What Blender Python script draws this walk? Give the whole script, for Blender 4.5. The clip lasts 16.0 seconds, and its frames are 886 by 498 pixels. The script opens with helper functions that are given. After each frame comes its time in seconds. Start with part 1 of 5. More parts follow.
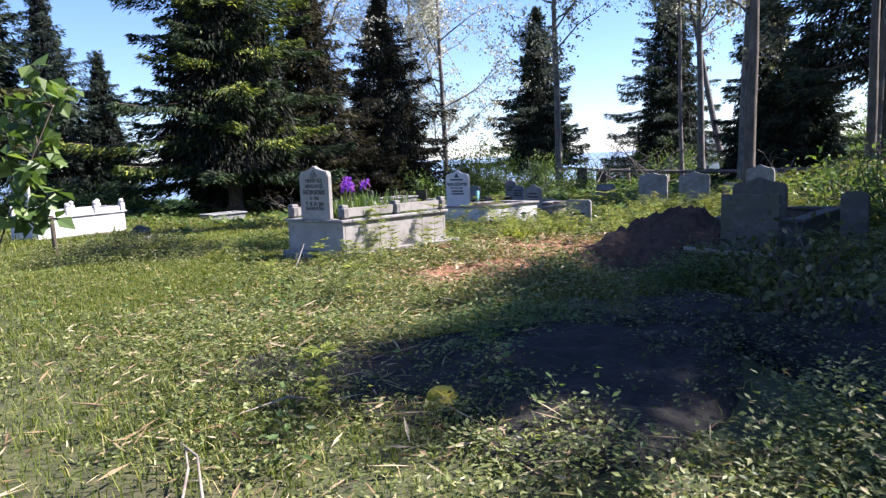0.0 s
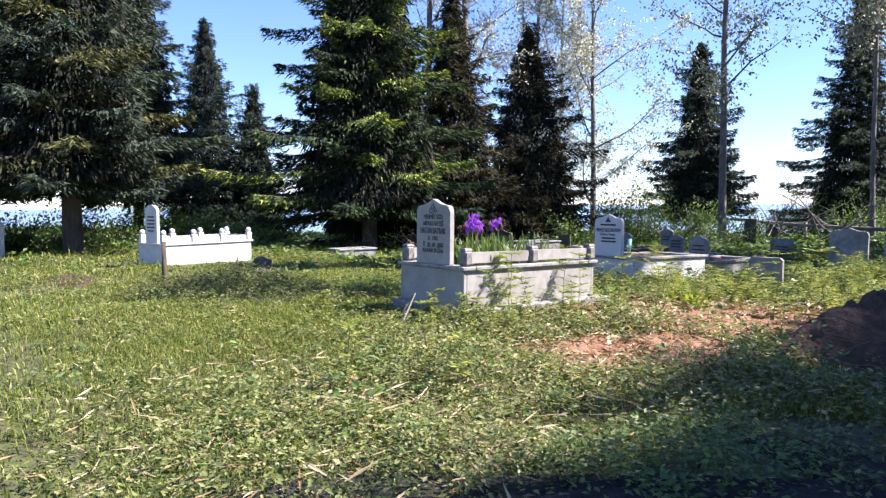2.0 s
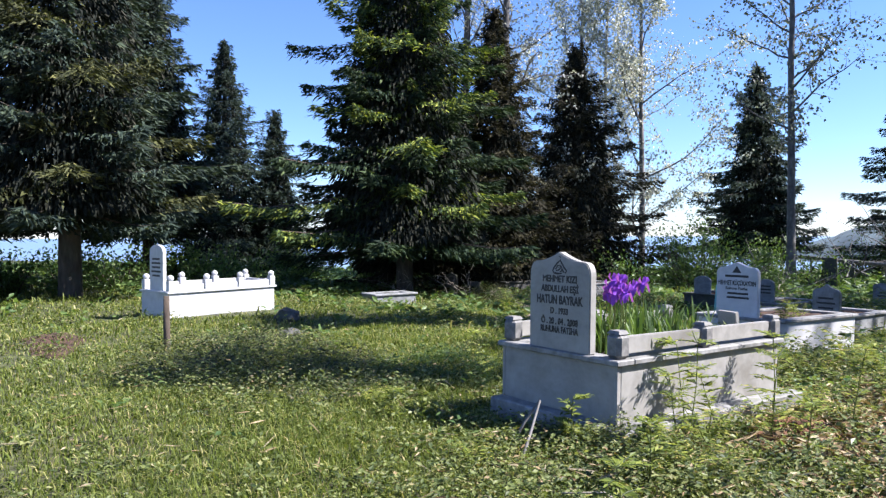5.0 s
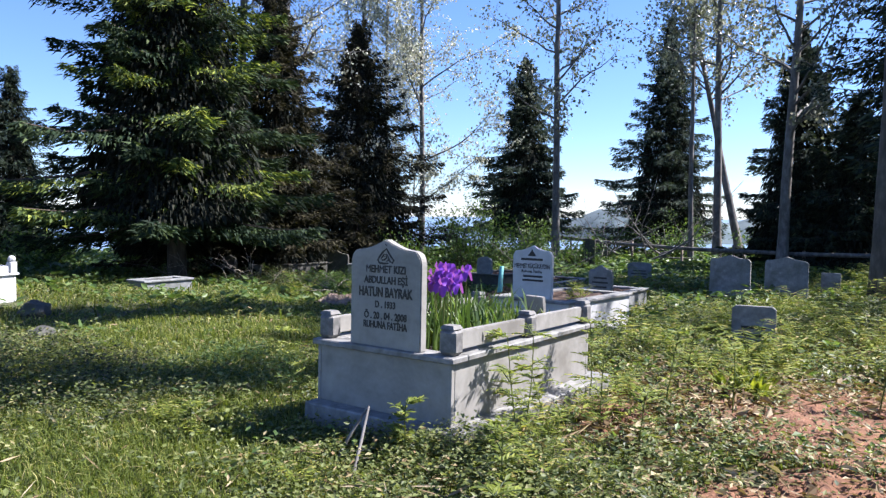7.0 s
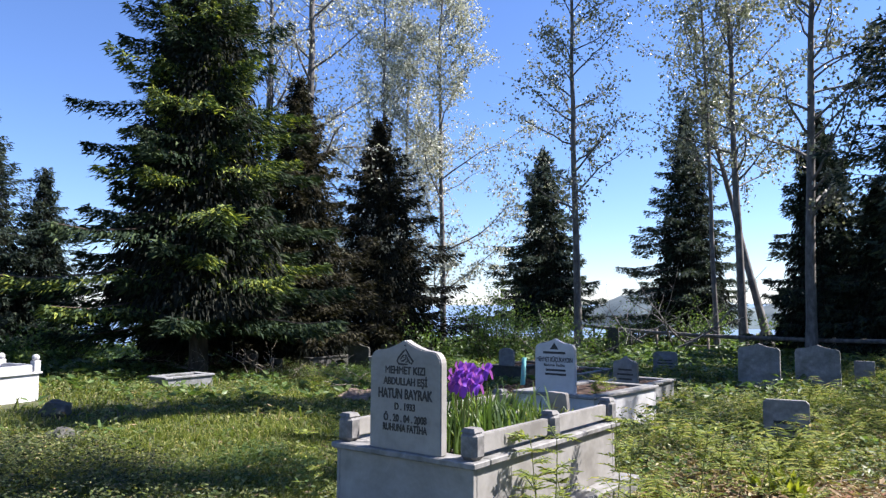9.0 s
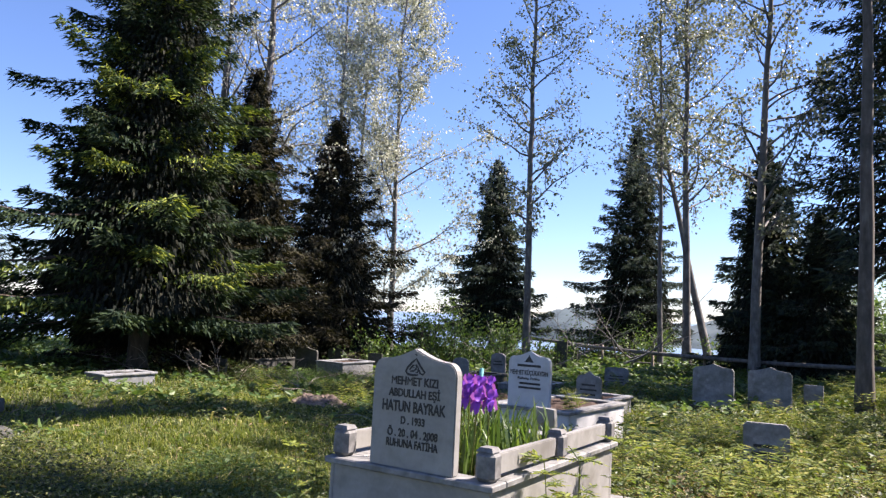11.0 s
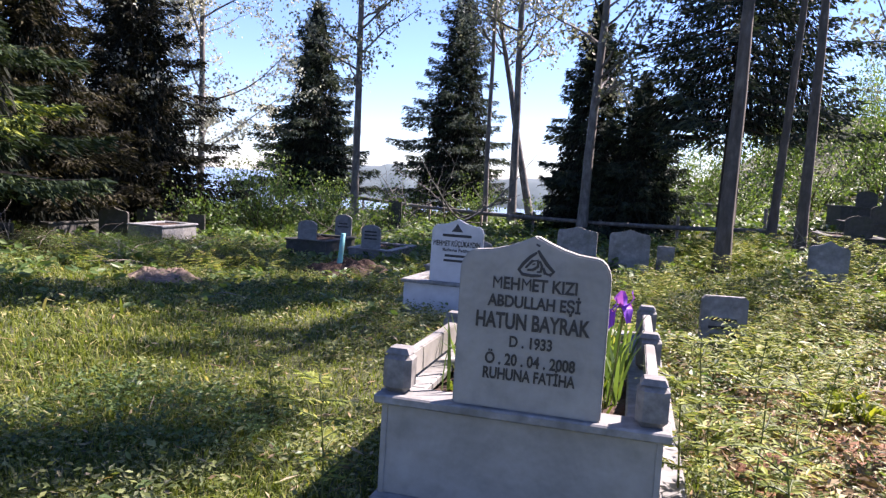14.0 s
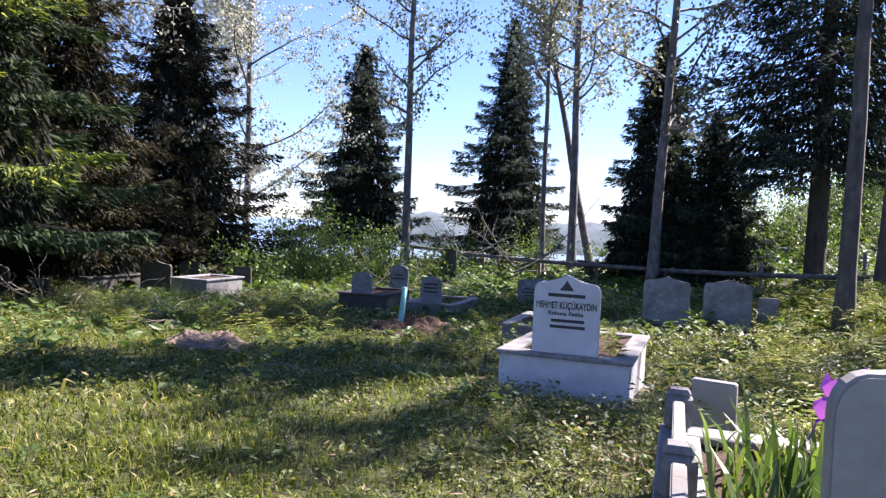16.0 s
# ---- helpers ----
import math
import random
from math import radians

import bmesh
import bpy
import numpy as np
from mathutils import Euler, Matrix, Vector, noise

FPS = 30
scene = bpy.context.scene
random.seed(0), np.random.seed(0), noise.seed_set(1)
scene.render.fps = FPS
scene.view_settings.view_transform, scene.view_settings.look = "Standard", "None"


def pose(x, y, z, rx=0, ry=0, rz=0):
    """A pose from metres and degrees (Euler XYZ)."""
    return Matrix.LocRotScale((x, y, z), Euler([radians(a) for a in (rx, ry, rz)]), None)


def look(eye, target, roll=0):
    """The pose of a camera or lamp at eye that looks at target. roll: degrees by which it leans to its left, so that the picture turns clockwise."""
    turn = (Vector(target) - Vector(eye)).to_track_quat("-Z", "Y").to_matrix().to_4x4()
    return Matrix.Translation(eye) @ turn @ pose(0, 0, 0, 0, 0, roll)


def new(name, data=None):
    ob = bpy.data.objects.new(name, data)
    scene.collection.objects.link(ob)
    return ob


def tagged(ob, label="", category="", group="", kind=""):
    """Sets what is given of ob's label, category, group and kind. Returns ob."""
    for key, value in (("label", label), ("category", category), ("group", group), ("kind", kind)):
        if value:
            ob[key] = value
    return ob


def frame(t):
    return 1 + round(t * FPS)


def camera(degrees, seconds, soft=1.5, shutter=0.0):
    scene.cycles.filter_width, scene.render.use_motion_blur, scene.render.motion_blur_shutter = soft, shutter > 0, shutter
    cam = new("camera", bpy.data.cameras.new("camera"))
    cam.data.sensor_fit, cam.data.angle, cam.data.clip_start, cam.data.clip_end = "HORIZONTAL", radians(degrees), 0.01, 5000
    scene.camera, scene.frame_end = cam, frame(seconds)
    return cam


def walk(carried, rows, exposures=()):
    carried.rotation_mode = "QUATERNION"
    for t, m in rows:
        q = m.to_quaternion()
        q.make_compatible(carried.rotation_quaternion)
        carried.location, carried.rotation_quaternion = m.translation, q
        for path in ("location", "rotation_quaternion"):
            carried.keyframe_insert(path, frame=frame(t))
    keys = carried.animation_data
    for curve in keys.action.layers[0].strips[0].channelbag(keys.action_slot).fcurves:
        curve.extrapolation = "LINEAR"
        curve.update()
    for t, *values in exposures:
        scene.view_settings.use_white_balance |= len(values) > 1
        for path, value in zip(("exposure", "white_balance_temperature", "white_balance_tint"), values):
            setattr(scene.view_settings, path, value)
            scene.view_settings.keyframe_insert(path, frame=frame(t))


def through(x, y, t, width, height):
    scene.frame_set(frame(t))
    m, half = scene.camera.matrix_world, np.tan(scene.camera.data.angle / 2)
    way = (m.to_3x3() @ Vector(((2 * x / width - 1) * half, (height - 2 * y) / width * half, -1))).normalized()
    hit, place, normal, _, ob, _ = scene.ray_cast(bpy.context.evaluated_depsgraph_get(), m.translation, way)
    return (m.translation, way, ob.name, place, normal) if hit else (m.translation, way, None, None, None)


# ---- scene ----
cam = camera(63.67, 16.0, soft=1.35)
# seconds, place in metres, yaw, pitch, roll in degrees
ROWS = [
    (0.0, 0.054, 0.084, 1.535, 42.41, -7.49, 2.72),
    (0.5, -0.143, 0.446, 1.563, 44.66, -6.69, 0.81),
    (1.0, -0.492, 0.770, 1.467, 43.13, -4.58, 0.18),
    (1.5, -0.967, 1.136, 1.403, 50.18, -4.22, 0.56),
    (2.0, -1.466, 1.623, 1.432, 53.93, -3.80, 0.32),
    (2.5, -2.006, 1.894, 1.527, 52.23, -2.32, 1.07),
    (3.0, -2.515, 2.271, 1.603, 59.64, -1.10, 1.31),
    (5.5, -4.775, 2.658, 1.643, 52.37, -1.36, 0.44),
    (6.0, -5.042, 2.739, 1.673, 47.23, -1.09, 1.38),
    (6.5, -5.127, 2.761, 1.689, 40.29, -1.51, -0.05),
    (7.0, -5.127, 2.774, 1.670, 37.22, -2.95, -0.49),
    (7.5, -5.110, 2.799, 1.689, 34.06, -0.74, -1.00),
    (8.0, -5.093, 2.811, 1.715, 31.84, 0.93, -0.97),
    (8.5, -5.111, 2.796, 1.737, 36.32, 2.95, -0.20),
    (9.0, -5.111, 2.783, 1.751, 38.93, 4.15, 0.34),
    (11.5, -6.200, 2.759, 1.734, 31.18, 4.63, -3.02),
    (12.0, -6.693, 2.871, 1.702, 27.68, 1.17, -1.83),
    (12.5, -7.093, 3.049, 1.713, 27.06, 1.10, -2.41),
    (13.0, -7.475, 3.230, 1.726, 24.25, 0.77, -2.79),
    (13.5, -7.795, 3.357, 1.729, 16.83, -2.33, -2.22),
    (14.0, -8.113, 3.560, 1.707, 17.04, -5.85, -3.26),
    (14.5, -8.448, 3.927, 1.685, 21.59, -4.35, -3.58),
    (15.0, -8.703, 4.160, 1.730, 18.92, -1.42, -1.85),
    (15.5, -8.963, 4.505, 1.707, 17.68, -3.09, -2.19),
    (16.0, -9.232, 4.972, 1.672, 20.15, -2.28, -2.43),
]
walk(cam, [(t, pose(x, y, z, 90 + pitch, roll, yaw)) for t, x, y, z, yaw, pitch, roll in ROWS],
     exposures=((0, 1.84, 6280, 23), (1.5, 2.05, 6330, 24), (2.2, 2.03, 6280, 21), (3, 1.76, 6000, 17), (6, 1.74, 6020, 18), (9, 1.58, 6220, 18), (11.5, 1.76, 6730, 24), (13, 1.9, 6680, 30), (16, 1.98, 6430, 28)))

# ---- light ----
SUN = Vector((0.66, 0.75, 1.072)).normalized()
world = bpy.data.worlds.new("sky")
scene.world = world
world.use_nodes = True
wn = world.node_tree
sky = wn.nodes.new("ShaderNodeTexSky")
sky.sky_type = "NISHITA"
sky.sun_disc = False
sky.sun_elevation = radians(47)
sky.sun_rotation = math.atan2(SUN.x, SUN.y)
sky.air_density, sky.dust_density, sky.ozone_density = 1.0, 0.0, 5.0
wn.nodes["Background"].inputs["Strength"].default_value = 0.06
tint = wn.nodes.new("ShaderNodeMix")
tint.data_type, tint.blend_type = "RGBA", "MULTIPLY"
tint.inputs[0].default_value, tint.inputs[7].default_value = 1.0, (0.88, 0.97, 1.16, 1)
wn.links.new(sky.outputs[0], tint.inputs[6])
wn.links.new(tint.outputs[2], wn.nodes["Background"].inputs["Color"])
sun_data = bpy.data.lights.new("sun", "SUN")
sun_data.energy, sun_data.angle, sun_data.color = 5.0, radians(0.55), (1.0, 0.955, 0.86)
sun = new("sun", sun_data)
sun.matrix_world = look(SUN * 60, (0, 0, 0))

# ---- materials ----
def nodes(name):
    m = bpy.data.materials.new(name)
    m.use_nodes = True
    return m, m.node_tree, m.node_tree.nodes["Principled BSDF"]


def ramp(nt, stops, source):
    r = nt.nodes.new("ShaderNodeValToRGB")
    el = r.color_ramp.elements
    while len(el) < len(stops):
        el.new(0.5)
    for e, (p, c) in zip(el, stops):
        e.position, e.color = p, (*c, 1)
    nt.links.new(source, r.inputs[0])
    return r.outputs[0]


def noise_tex(nt, scale, detail=6, rough=0.6, stretch=None):
    co = nt.nodes.new("ShaderNodeTexCoord")
    n = nt.nodes.new("ShaderNodeTexNoise")
    n.inputs["Scale"].default_value, n.inputs["Detail"].default_value, n.inputs["Roughness"].default_value = scale, detail, rough
    src = co.outputs["Object"]
    if stretch:
        mp = nt.nodes.new("ShaderNodeMapping")
        mp.inputs["Scale"].default_value = stretch
        nt.links.new(src, mp.inputs[0])
        src = mp.outputs[0]
    nt.links.new(src, n.inputs["Vector"])
    return n.outputs["Fac"]


def blend(nt, fac, a, b, mode="MIX"):
    x = nt.nodes.new("ShaderNodeMix")
    x.data_type, x.blend_type = "RGBA", mode
    for sock, v in ((x.inputs[0], fac), (x.inputs[6], a), (x.inputs[7], b)):
        if isinstance(v, bpy.types.NodeSocket):
            nt.links.new(v, sock)
        elif isinstance(v, (int, float)):
            sock.default_value = v
        else:
            sock.default_value = (*v, 1)
    return x.outputs[2]


def bump(nt, bsdf, height, strength, dist=0.01):
    b = nt.nodes.new("ShaderNodeBump")
    b.inputs["Strength"].default_value, b.inputs["Distance"].default_value = strength, dist
    nt.links.new(height, b.inputs["Height"])
    nt.links.new(b.outputs[0], bsdf.inputs["Normal"])


def surface(name, stops, scale, stain=None, stain_scale=1.0, rough=0.8, rise=0.3, dist=0.01, stretch=None):
    """A rough surface: a fine grain by a colour ramp, with larger stains over it."""
    m, nt, bsdf = nodes(name)
    g = noise_tex(nt, scale, stretch=stretch)
    col = ramp(nt, stops, g)
    if stain:
        k = noise_tex(nt, stain_scale, 5, 0.65)
        col = blend(nt, ramp(nt, [(0.48, (0, 0, 0)), (0.68, (1, 1, 1))], k), col, stain)
    nt.links.new(col, bsdf.inputs["Base Color"])
    bsdf.inputs["Roughness"].default_value = rough
    bump(nt, bsdf, g, rise, dist)
    return m


def leafy(name, stops, through=0.35, rough=0.5, coat=0.25, glow=(1.35, 1.4, 0.6)):
    """Leaves: each takes its own shade, and lets some sun through."""
    m, nt, bsdf = nodes(name)
    geo = nt.nodes.new("ShaderNodeNewGeometry")
    col = ramp(nt, stops, geo.outputs["Random Per Island"])
    nt.links.new(col, bsdf.inputs["Base Color"])
    bsdf.inputs["Roughness"].default_value = rough
    bsdf.inputs["Specular IOR Level"].default_value = coat
    tr = nt.nodes.new("ShaderNodeBsdfTranslucent")
    nt.links.new(blend(nt, 1.0, col, glow, "MULTIPLY"), tr.inputs["Color"])
    mix = nt.nodes.new("ShaderNodeMixShader")
    mix.inputs[0].default_value = through
    nt.links.new(bsdf.outputs[0], mix.inputs[1])
    nt.links.new(tr.outputs[0], mix.inputs[2])
    nt.links.new(mix.outputs[0], nt.nodes["Material Output"].inputs[0])
    return m


def plain(name, col, rough=0.6):
    m, nt, bsdf = nodes(name)
    g = noise_tex(nt, 30)
    nt.links.new(ramp(nt, [(0.3, [c * 0.8 for c in col]), (0.7, [min(1, c * 1.15) for c in col])], g), bsdf.inputs["Base Color"])
    bsdf.inputs["Roughness"].default_value = rough
    return m


M_GROUND = surface("meadow_soil", [(0.3, (0.022, 0.024, 0.01)), (0.5, (0.05, 0.056, 0.018)), (0.7, (0.085, 0.09, 0.03))], 5.0, (0.05, 0.045, 0.022), 0.5, 0.95, 0.8, 0.05)
M_SOIL = surface("red_soil", [(0.3, (0.085, 0.038, 0.021)), (0.55, (0.19, 0.088, 0.048)), (0.75, (0.3, 0.165, 0.1))], 9.0, (0.13, 0.056, 0.027), 2.0, 0.95, 1.0, 0.04)
M_MOUND = surface("dug_soil", [(0.3, (0.022, 0.013, 0.009)), (0.55, (0.06, 0.031, 0.019)), (0.75, (0.12, 0.065, 0.042))], 8.0, (0.05, 0.03, 0.02), 2.0, 0.95, 1.0, 0.05)
# Dark soil, with tree shade put into its near-black colour.
M_SHADE_SOIL = surface("shade_dark_soil", [(0.3, (0.005, 0.0045, 0.004)), (0.55, (0.012, 0.01, 0.008)), (0.75, (0.03, 0.024, 0.018))], 8.0, (0.008, 0.009, 0.006), 2.0, 0.95, 1.0, 0.06)
M_HEAP = surface("dry_soil", [(0.3, (0.09, 0.06, 0.045)), (0.55, (0.18, 0.13, 0.10)), (0.75, (0.28, 0.22, 0.18))], 9.0, (0.10, 0.09, 0.05), 2.0, 0.95, 1.0, 0.04)
M_MARBLE = surface("weathered_marble", [(0.3, (0.19, 0.182, 0.168)), (0.5, (0.25, 0.241, 0.224)), (0.75, (0.305, 0.296, 0.278))], 7.0, (0.155, 0.146, 0.13), 1.7, 0.6, 0.12, 0.004)
M_COPING = surface("grey_coping", [(0.3, (0.12, 0.118, 0.114)), (0.55, (0.215, 0.212, 0.206)), (0.75, (0.31, 0.307, 0.3))], 11.0, (0.11, 0.11, 0.10), 3.0, 0.7, 0.25, 0.004)
M_POST = surface("lichened_post", [(0.3, (0.085, 0.082, 0.078)), (0.5, (0.155, 0.15, 0.145)), (0.75, (0.25, 0.245, 0.235))], 14.0, (0.085, 0.085, 0.08), 5.0, 0.8, 0.3, 0.004)
M_WHITE = surface("white_paint", [(0.3, (0.42, 0.42, 0.425)), (0.6, (0.50, 0.50, 0.505)), (0.8, (0.56, 0.56, 0.565))], 6.0, (0.34, 0.34, 0.33), 1.2, 0.6, 0.1, 0.004)
M_GREYSTONE = surface("grey_stone", [(0.3, (0.13, 0.135, 0.14)), (0.55, (0.21, 0.215, 0.22)), (0.75, (0.29, 0.29, 0.29))], 9.0, (0.10, 0.105, 0.095), 2.5, 0.8, 0.3, 0.006)
# Used for dark stones, and for graves whose shade is put into the colour.
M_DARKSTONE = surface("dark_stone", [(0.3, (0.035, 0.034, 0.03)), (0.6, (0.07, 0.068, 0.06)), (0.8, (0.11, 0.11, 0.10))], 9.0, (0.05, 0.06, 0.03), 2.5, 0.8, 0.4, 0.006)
M_INK = plain("black_lettering", (0.015, 0.015, 0.017), 0.5)
M_BARK = surface("spruce_bark", [(0.3, (0.03, 0.022, 0.016)), (0.55, (0.075, 0.055, 0.04)), (0.75, (0.13, 0.10, 0.075))], 9.0, (0.06, 0.06, 0.045), 2.0, 0.95, 1.0, 0.03, (1, 1, 0.25))
M_GREYBARK = surface("pale_bark", [(0.3, (0.065, 0.06, 0.056)), (0.5, (0.14, 0.132, 0.124)), (0.75, (0.25, 0.238, 0.222))], 7.0, (0.07, 0.065, 0.06), 1.5, 0.85, 0.6, 0.02, (1, 1, 0.35))
M_DARKBARK = surface("grey_brown_bark", [(0.3, (0.045, 0.037, 0.03)), (0.5, (0.095, 0.08, 0.066)), (0.75, (0.17, 0.15, 0.125))], 7.0, (0.05, 0.048, 0.04), 1.5, 0.9, 0.7, 0.02, (1, 1, 0.3))
M_MOSS = surface("yellow_moss", [(0.3, (0.25, 0.19, 0.02)), (0.55, (0.5, 0.39, 0.03)), (0.75, (0.62, 0.5, 0.06))], 14.0, (0.10, 0.08, 0.03), 5.0, 0.95, 1.0, 0.02)
M_WOOD = surface("weathered_wood", [(0.3, (0.16, 0.13, 0.10)), (0.55, (0.28, 0.24, 0.19)), (0.75, (0.38, 0.34, 0.28))], 12.0, (0.1, 0.085, 0.07), 3.0, 0.9, 0.6, 0.01, (1, 1, 0.1))
M_TURQUOISE = surface("turquoise_paint", [(0.3, (0.10, 0.36, 0.36)), (0.6, (0.16, 0.48, 0.47)), (0.8, (0.22, 0.55, 0.53))], 12.0, (0.2, 0.3, 0.28), 4.0, 0.6, 0.2, 0.004)
M_NEEDLE = leafy("spruce_needles", [(0.0, (0.018, 0.028, 0.026)), (0.5, (0.036, 0.054, 0.042)), (0.85, (0.055, 0.076, 0.05)), (1.0, (0.085, 0.105, 0.06))], 0.12, 0.75, 0.12)
# Darker needle colour that puts shade into the core of each crown.
M_TWIG = leafy("dark_core_needles", [(0.0, (0.012, 0.014, 0.012)), (0.6, (0.024, 0.028, 0.022)), (1.0, (0.045, 0.045, 0.034))], 0.05, 0.9, 0.05)
# Brighter copy of the needles, with sunlight put into the colour.
M_NEEDLE_LIT = leafy("sunlit_tint_needles", [(0.0, (0.016, 0.036, 0.016)), (0.45, (0.042, 0.07, 0.024)), (0.75, (0.12, 0.16, 0.036)), (1.0, (0.31, 0.34, 0.06))], 0.22, 0.6, 0.15)
M_NEEDLE_GREEN = leafy("green_spruce_needles", [(0.0, (0.011, 0.022, 0.014)), (0.5, (0.025, 0.044, 0.023)), (0.85, (0.046, 0.07, 0.03)), (1.0, (0.08, 0.11, 0.04))], 0.12, 0.7, 0.12)
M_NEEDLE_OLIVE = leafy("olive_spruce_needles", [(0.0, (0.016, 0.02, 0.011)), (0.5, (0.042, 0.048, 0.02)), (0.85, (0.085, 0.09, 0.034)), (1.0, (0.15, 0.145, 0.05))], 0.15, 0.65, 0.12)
M_NEEDLE_BROWN = leafy("brownish_needles", [(0.0, (0.014, 0.014, 0.01)), (0.5, (0.034, 0.032, 0.02)), (1.0, (0.075, 0.068, 0.036))], 0.12, 0.7, 0.1)
M_GRASS = leafy("grass_blades", [(0.0, (0.04, 0.06, 0.012)), (0.45, (0.115, 0.15, 0.028)), (0.86, (0.18, 0.21, 0.048)), (0.95, (0.34, 0.32, 0.12)), (1.0, (0.43, 0.36, 0.2))], 0.42, 0.5, 0.25)
M_WEED = leafy("weed_leaves", [(0.0, (0.03, 0.048, 0.016)), (0.45, (0.105, 0.135, 0.04)), (0.8, (0.19, 0.215, 0.07)), (0.95, (0.27, 0.27, 0.12)), (1.0, (0.3, 0.2, 0.11))], 0.35, 0.5, 0.35)
M_LITTER = leafy("dry_litter", [(0.0, (0.13, 0.085, 0.045)), (0.5, (0.27, 0.20, 0.12)), (1.0, (0.45, 0.38, 0.26))], 0.15, 0.8, 0.1)
# Weed leaves in a darker, browner colour that includes tree shade.
M_SCRUB = leafy("shade_dark_scrub", [(0.0, (0.02, 0.028, 0.012)), (0.5, (0.05, 0.064, 0.024)), (0.85, (0.11, 0.12, 0.045)), (1.0, (0.2, 0.16, 0.09))], 0.25, 0.5, 0.3)
M_TUFT = leafy("bright_leaves", [(0.0, (0.06, 0.085, 0.015)), (0.5, (0.14, 0.17, 0.022)), (1.0, (0.27, 0.29, 0.04))], 0.4, 0.45, 0.3)
M_FERN = leafy("fern_fronds", [(0.0, (0.07, 0.10, 0.022)), (0.5, (0.17, 0.215, 0.04)), (0.9, (0.30, 0.32, 0.065)), (1.0, (0.32, 0.22, 0.10))], 0.42, 0.5, 0.25)
M_POPLAR = leafy("sparse_pale_leaves", [(0.0, (0.09, 0.1, 0.055)), (0.5, (0.19, 0.2, 0.12)), (1.0, (0.4, 0.4, 0.3))], 0.28, 0.4, 0.5, (1.05, 1.1, 0.85))
M_PALE = leafy("silvery_poplar_leaves", [(0.0, (0.17, 0.18, 0.12)), (0.5, (0.39, 0.395, 0.31)), (1.0, (0.64, 0.635, 0.56))], 0.4, 0.4, 0.5, (1.02, 1.05, 0.92))
M_BUSH = leafy("shrub_leaves", [(0.0, (0.035, 0.07, 0.02)), (0.5, (0.08, 0.135, 0.04)), (1.0, (0.15, 0.21, 0.065))], 0.38, 0.45, 0.35)
M_PETAL = leafy("violet_petals", [(0.0, (0.10, 0.02, 0.28)), (0.5, (0.2, 0.05, 0.48)), (1.0, (0.34, 0.12, 0.62))], 0.35, 0.5, 0.3)
# The blue-grey base colour carries the haze of distance.
M_HILL = surface("haze_tinted_woods", [(0.35, (0.05, 0.075, 0.085)), (0.55, (0.08, 0.11, 0.12)), (0.7, (0.12, 0.15, 0.15))], 0.03, (0.06, 0.09, 0.1), 0.01, 1.0, 0.4, 2.0)
M_WATER, _nt, _b = nodes("sea_water")
_b.inputs["Base Color"].default_value = (0.13, 0.2, 0.29, 1)
_b.inputs["Roughness"].default_value = 0.45
bump(_nt, _b, noise_tex(_nt, 0.15, 4), 0.5, 1.0)


# ---- building tools ----
def mesh_of(name, verts, quads, material, smooth=False):
    """A mesh from a numpy array of corners and one of four-cornered faces (a last corner of -1 makes a triangle)."""
    me = bpy.data.meshes.new(name)
    quads = np.asarray(quads, dtype=np.int32)
    verts = np.asarray(verts, dtype=np.float32)
    tri = quads[:, 3] < 0
    counts = np.where(tri, 3, 4).astype(np.int32)
    loops = quads.reshape(-1)
    loops = loops[loops >= 0]
    starts = np.concatenate(([0], np.cumsum(counts)[:-1])).astype(np.int32)
    me.vertices.add(len(verts))
    me.vertices.foreach_set("co", verts.reshape(-1))
    me.loops.add(len(loops))
    me.loops.foreach_set("vertex_index", loops)
    me.polygons.add(len(quads))
    me.polygons.foreach_set("loop_start", starts)
    me.polygons.foreach_set("loop_total", counts)
    me.polygons.foreach_set("use_smooth", np.full(len(quads), smooth))
    me.update(calc_edges=True)
    me.materials.append(material)
    return me


def under(name, me, parent, label=""):
    ob = new(name, me)
    ob.parent = parent
    return tagged(ob, label)


def part(name, bm, material, parent, label=""):
    me = bpy.data.meshes.new(name)
    bm.to_mesh(me)
    bm.free()
    me.materials.append(material)
    return under(name, me, parent, label)


def thing(name, x, y, z, label, category, group="", rz=0.0):
    ob = new(name)
    ob.empty_display_size = 0.1
    ob.location, ob.rotation_euler = (x, y, z), (0, 0, radians(rz))
    return tagged(ob, label, category, group)


def box(x0, x1, y0, y1, z0, z1, bevel=0.006, bm=None):
    b = bmesh.new()
    bmesh.ops.create_cube(b, size=1)
    for v in b.verts:
        v.co = Vector(((x0 + x1) / 2 + v.co.x * (x1 - x0), (y0 + y1) / 2 + v.co.y * (y1 - y0), (z0 + z1) / 2 + v.co.z * (z1 - z0)))
    if bevel:
        bmesh.ops.bevel(b, geom=b.edges[:], offset=bevel, segments=1, affect="EDGES")
    return b


def slab(points, y0, y1, bevel=0.008):
    """An upright plate: an outline in x and z, from y0 to y1."""
    b = bmesh.new()
    f = b.faces.new([b.verts.new((x, y0, z)) for x, z in points])
    got = bmesh.ops.extrude_face_region(b, geom=[f])
    bmesh.ops.translate(b, verts=[g for g in got["geom"] if isinstance(g, bmesh.types.BMVert)], vec=(0, y1 - y0, 0))
    bmesh.ops.recalc_face_normals(b, faces=b.faces[:])
    if bevel:
        edges = [e for e in b.edges if len(e.link_faces) == 2 and (e.calc_face_angle() or 0) > 0.9]
        bmesh.ops.bevel(b, geom=edges, offset=bevel, segments=2, affect="EDGES")
    return b


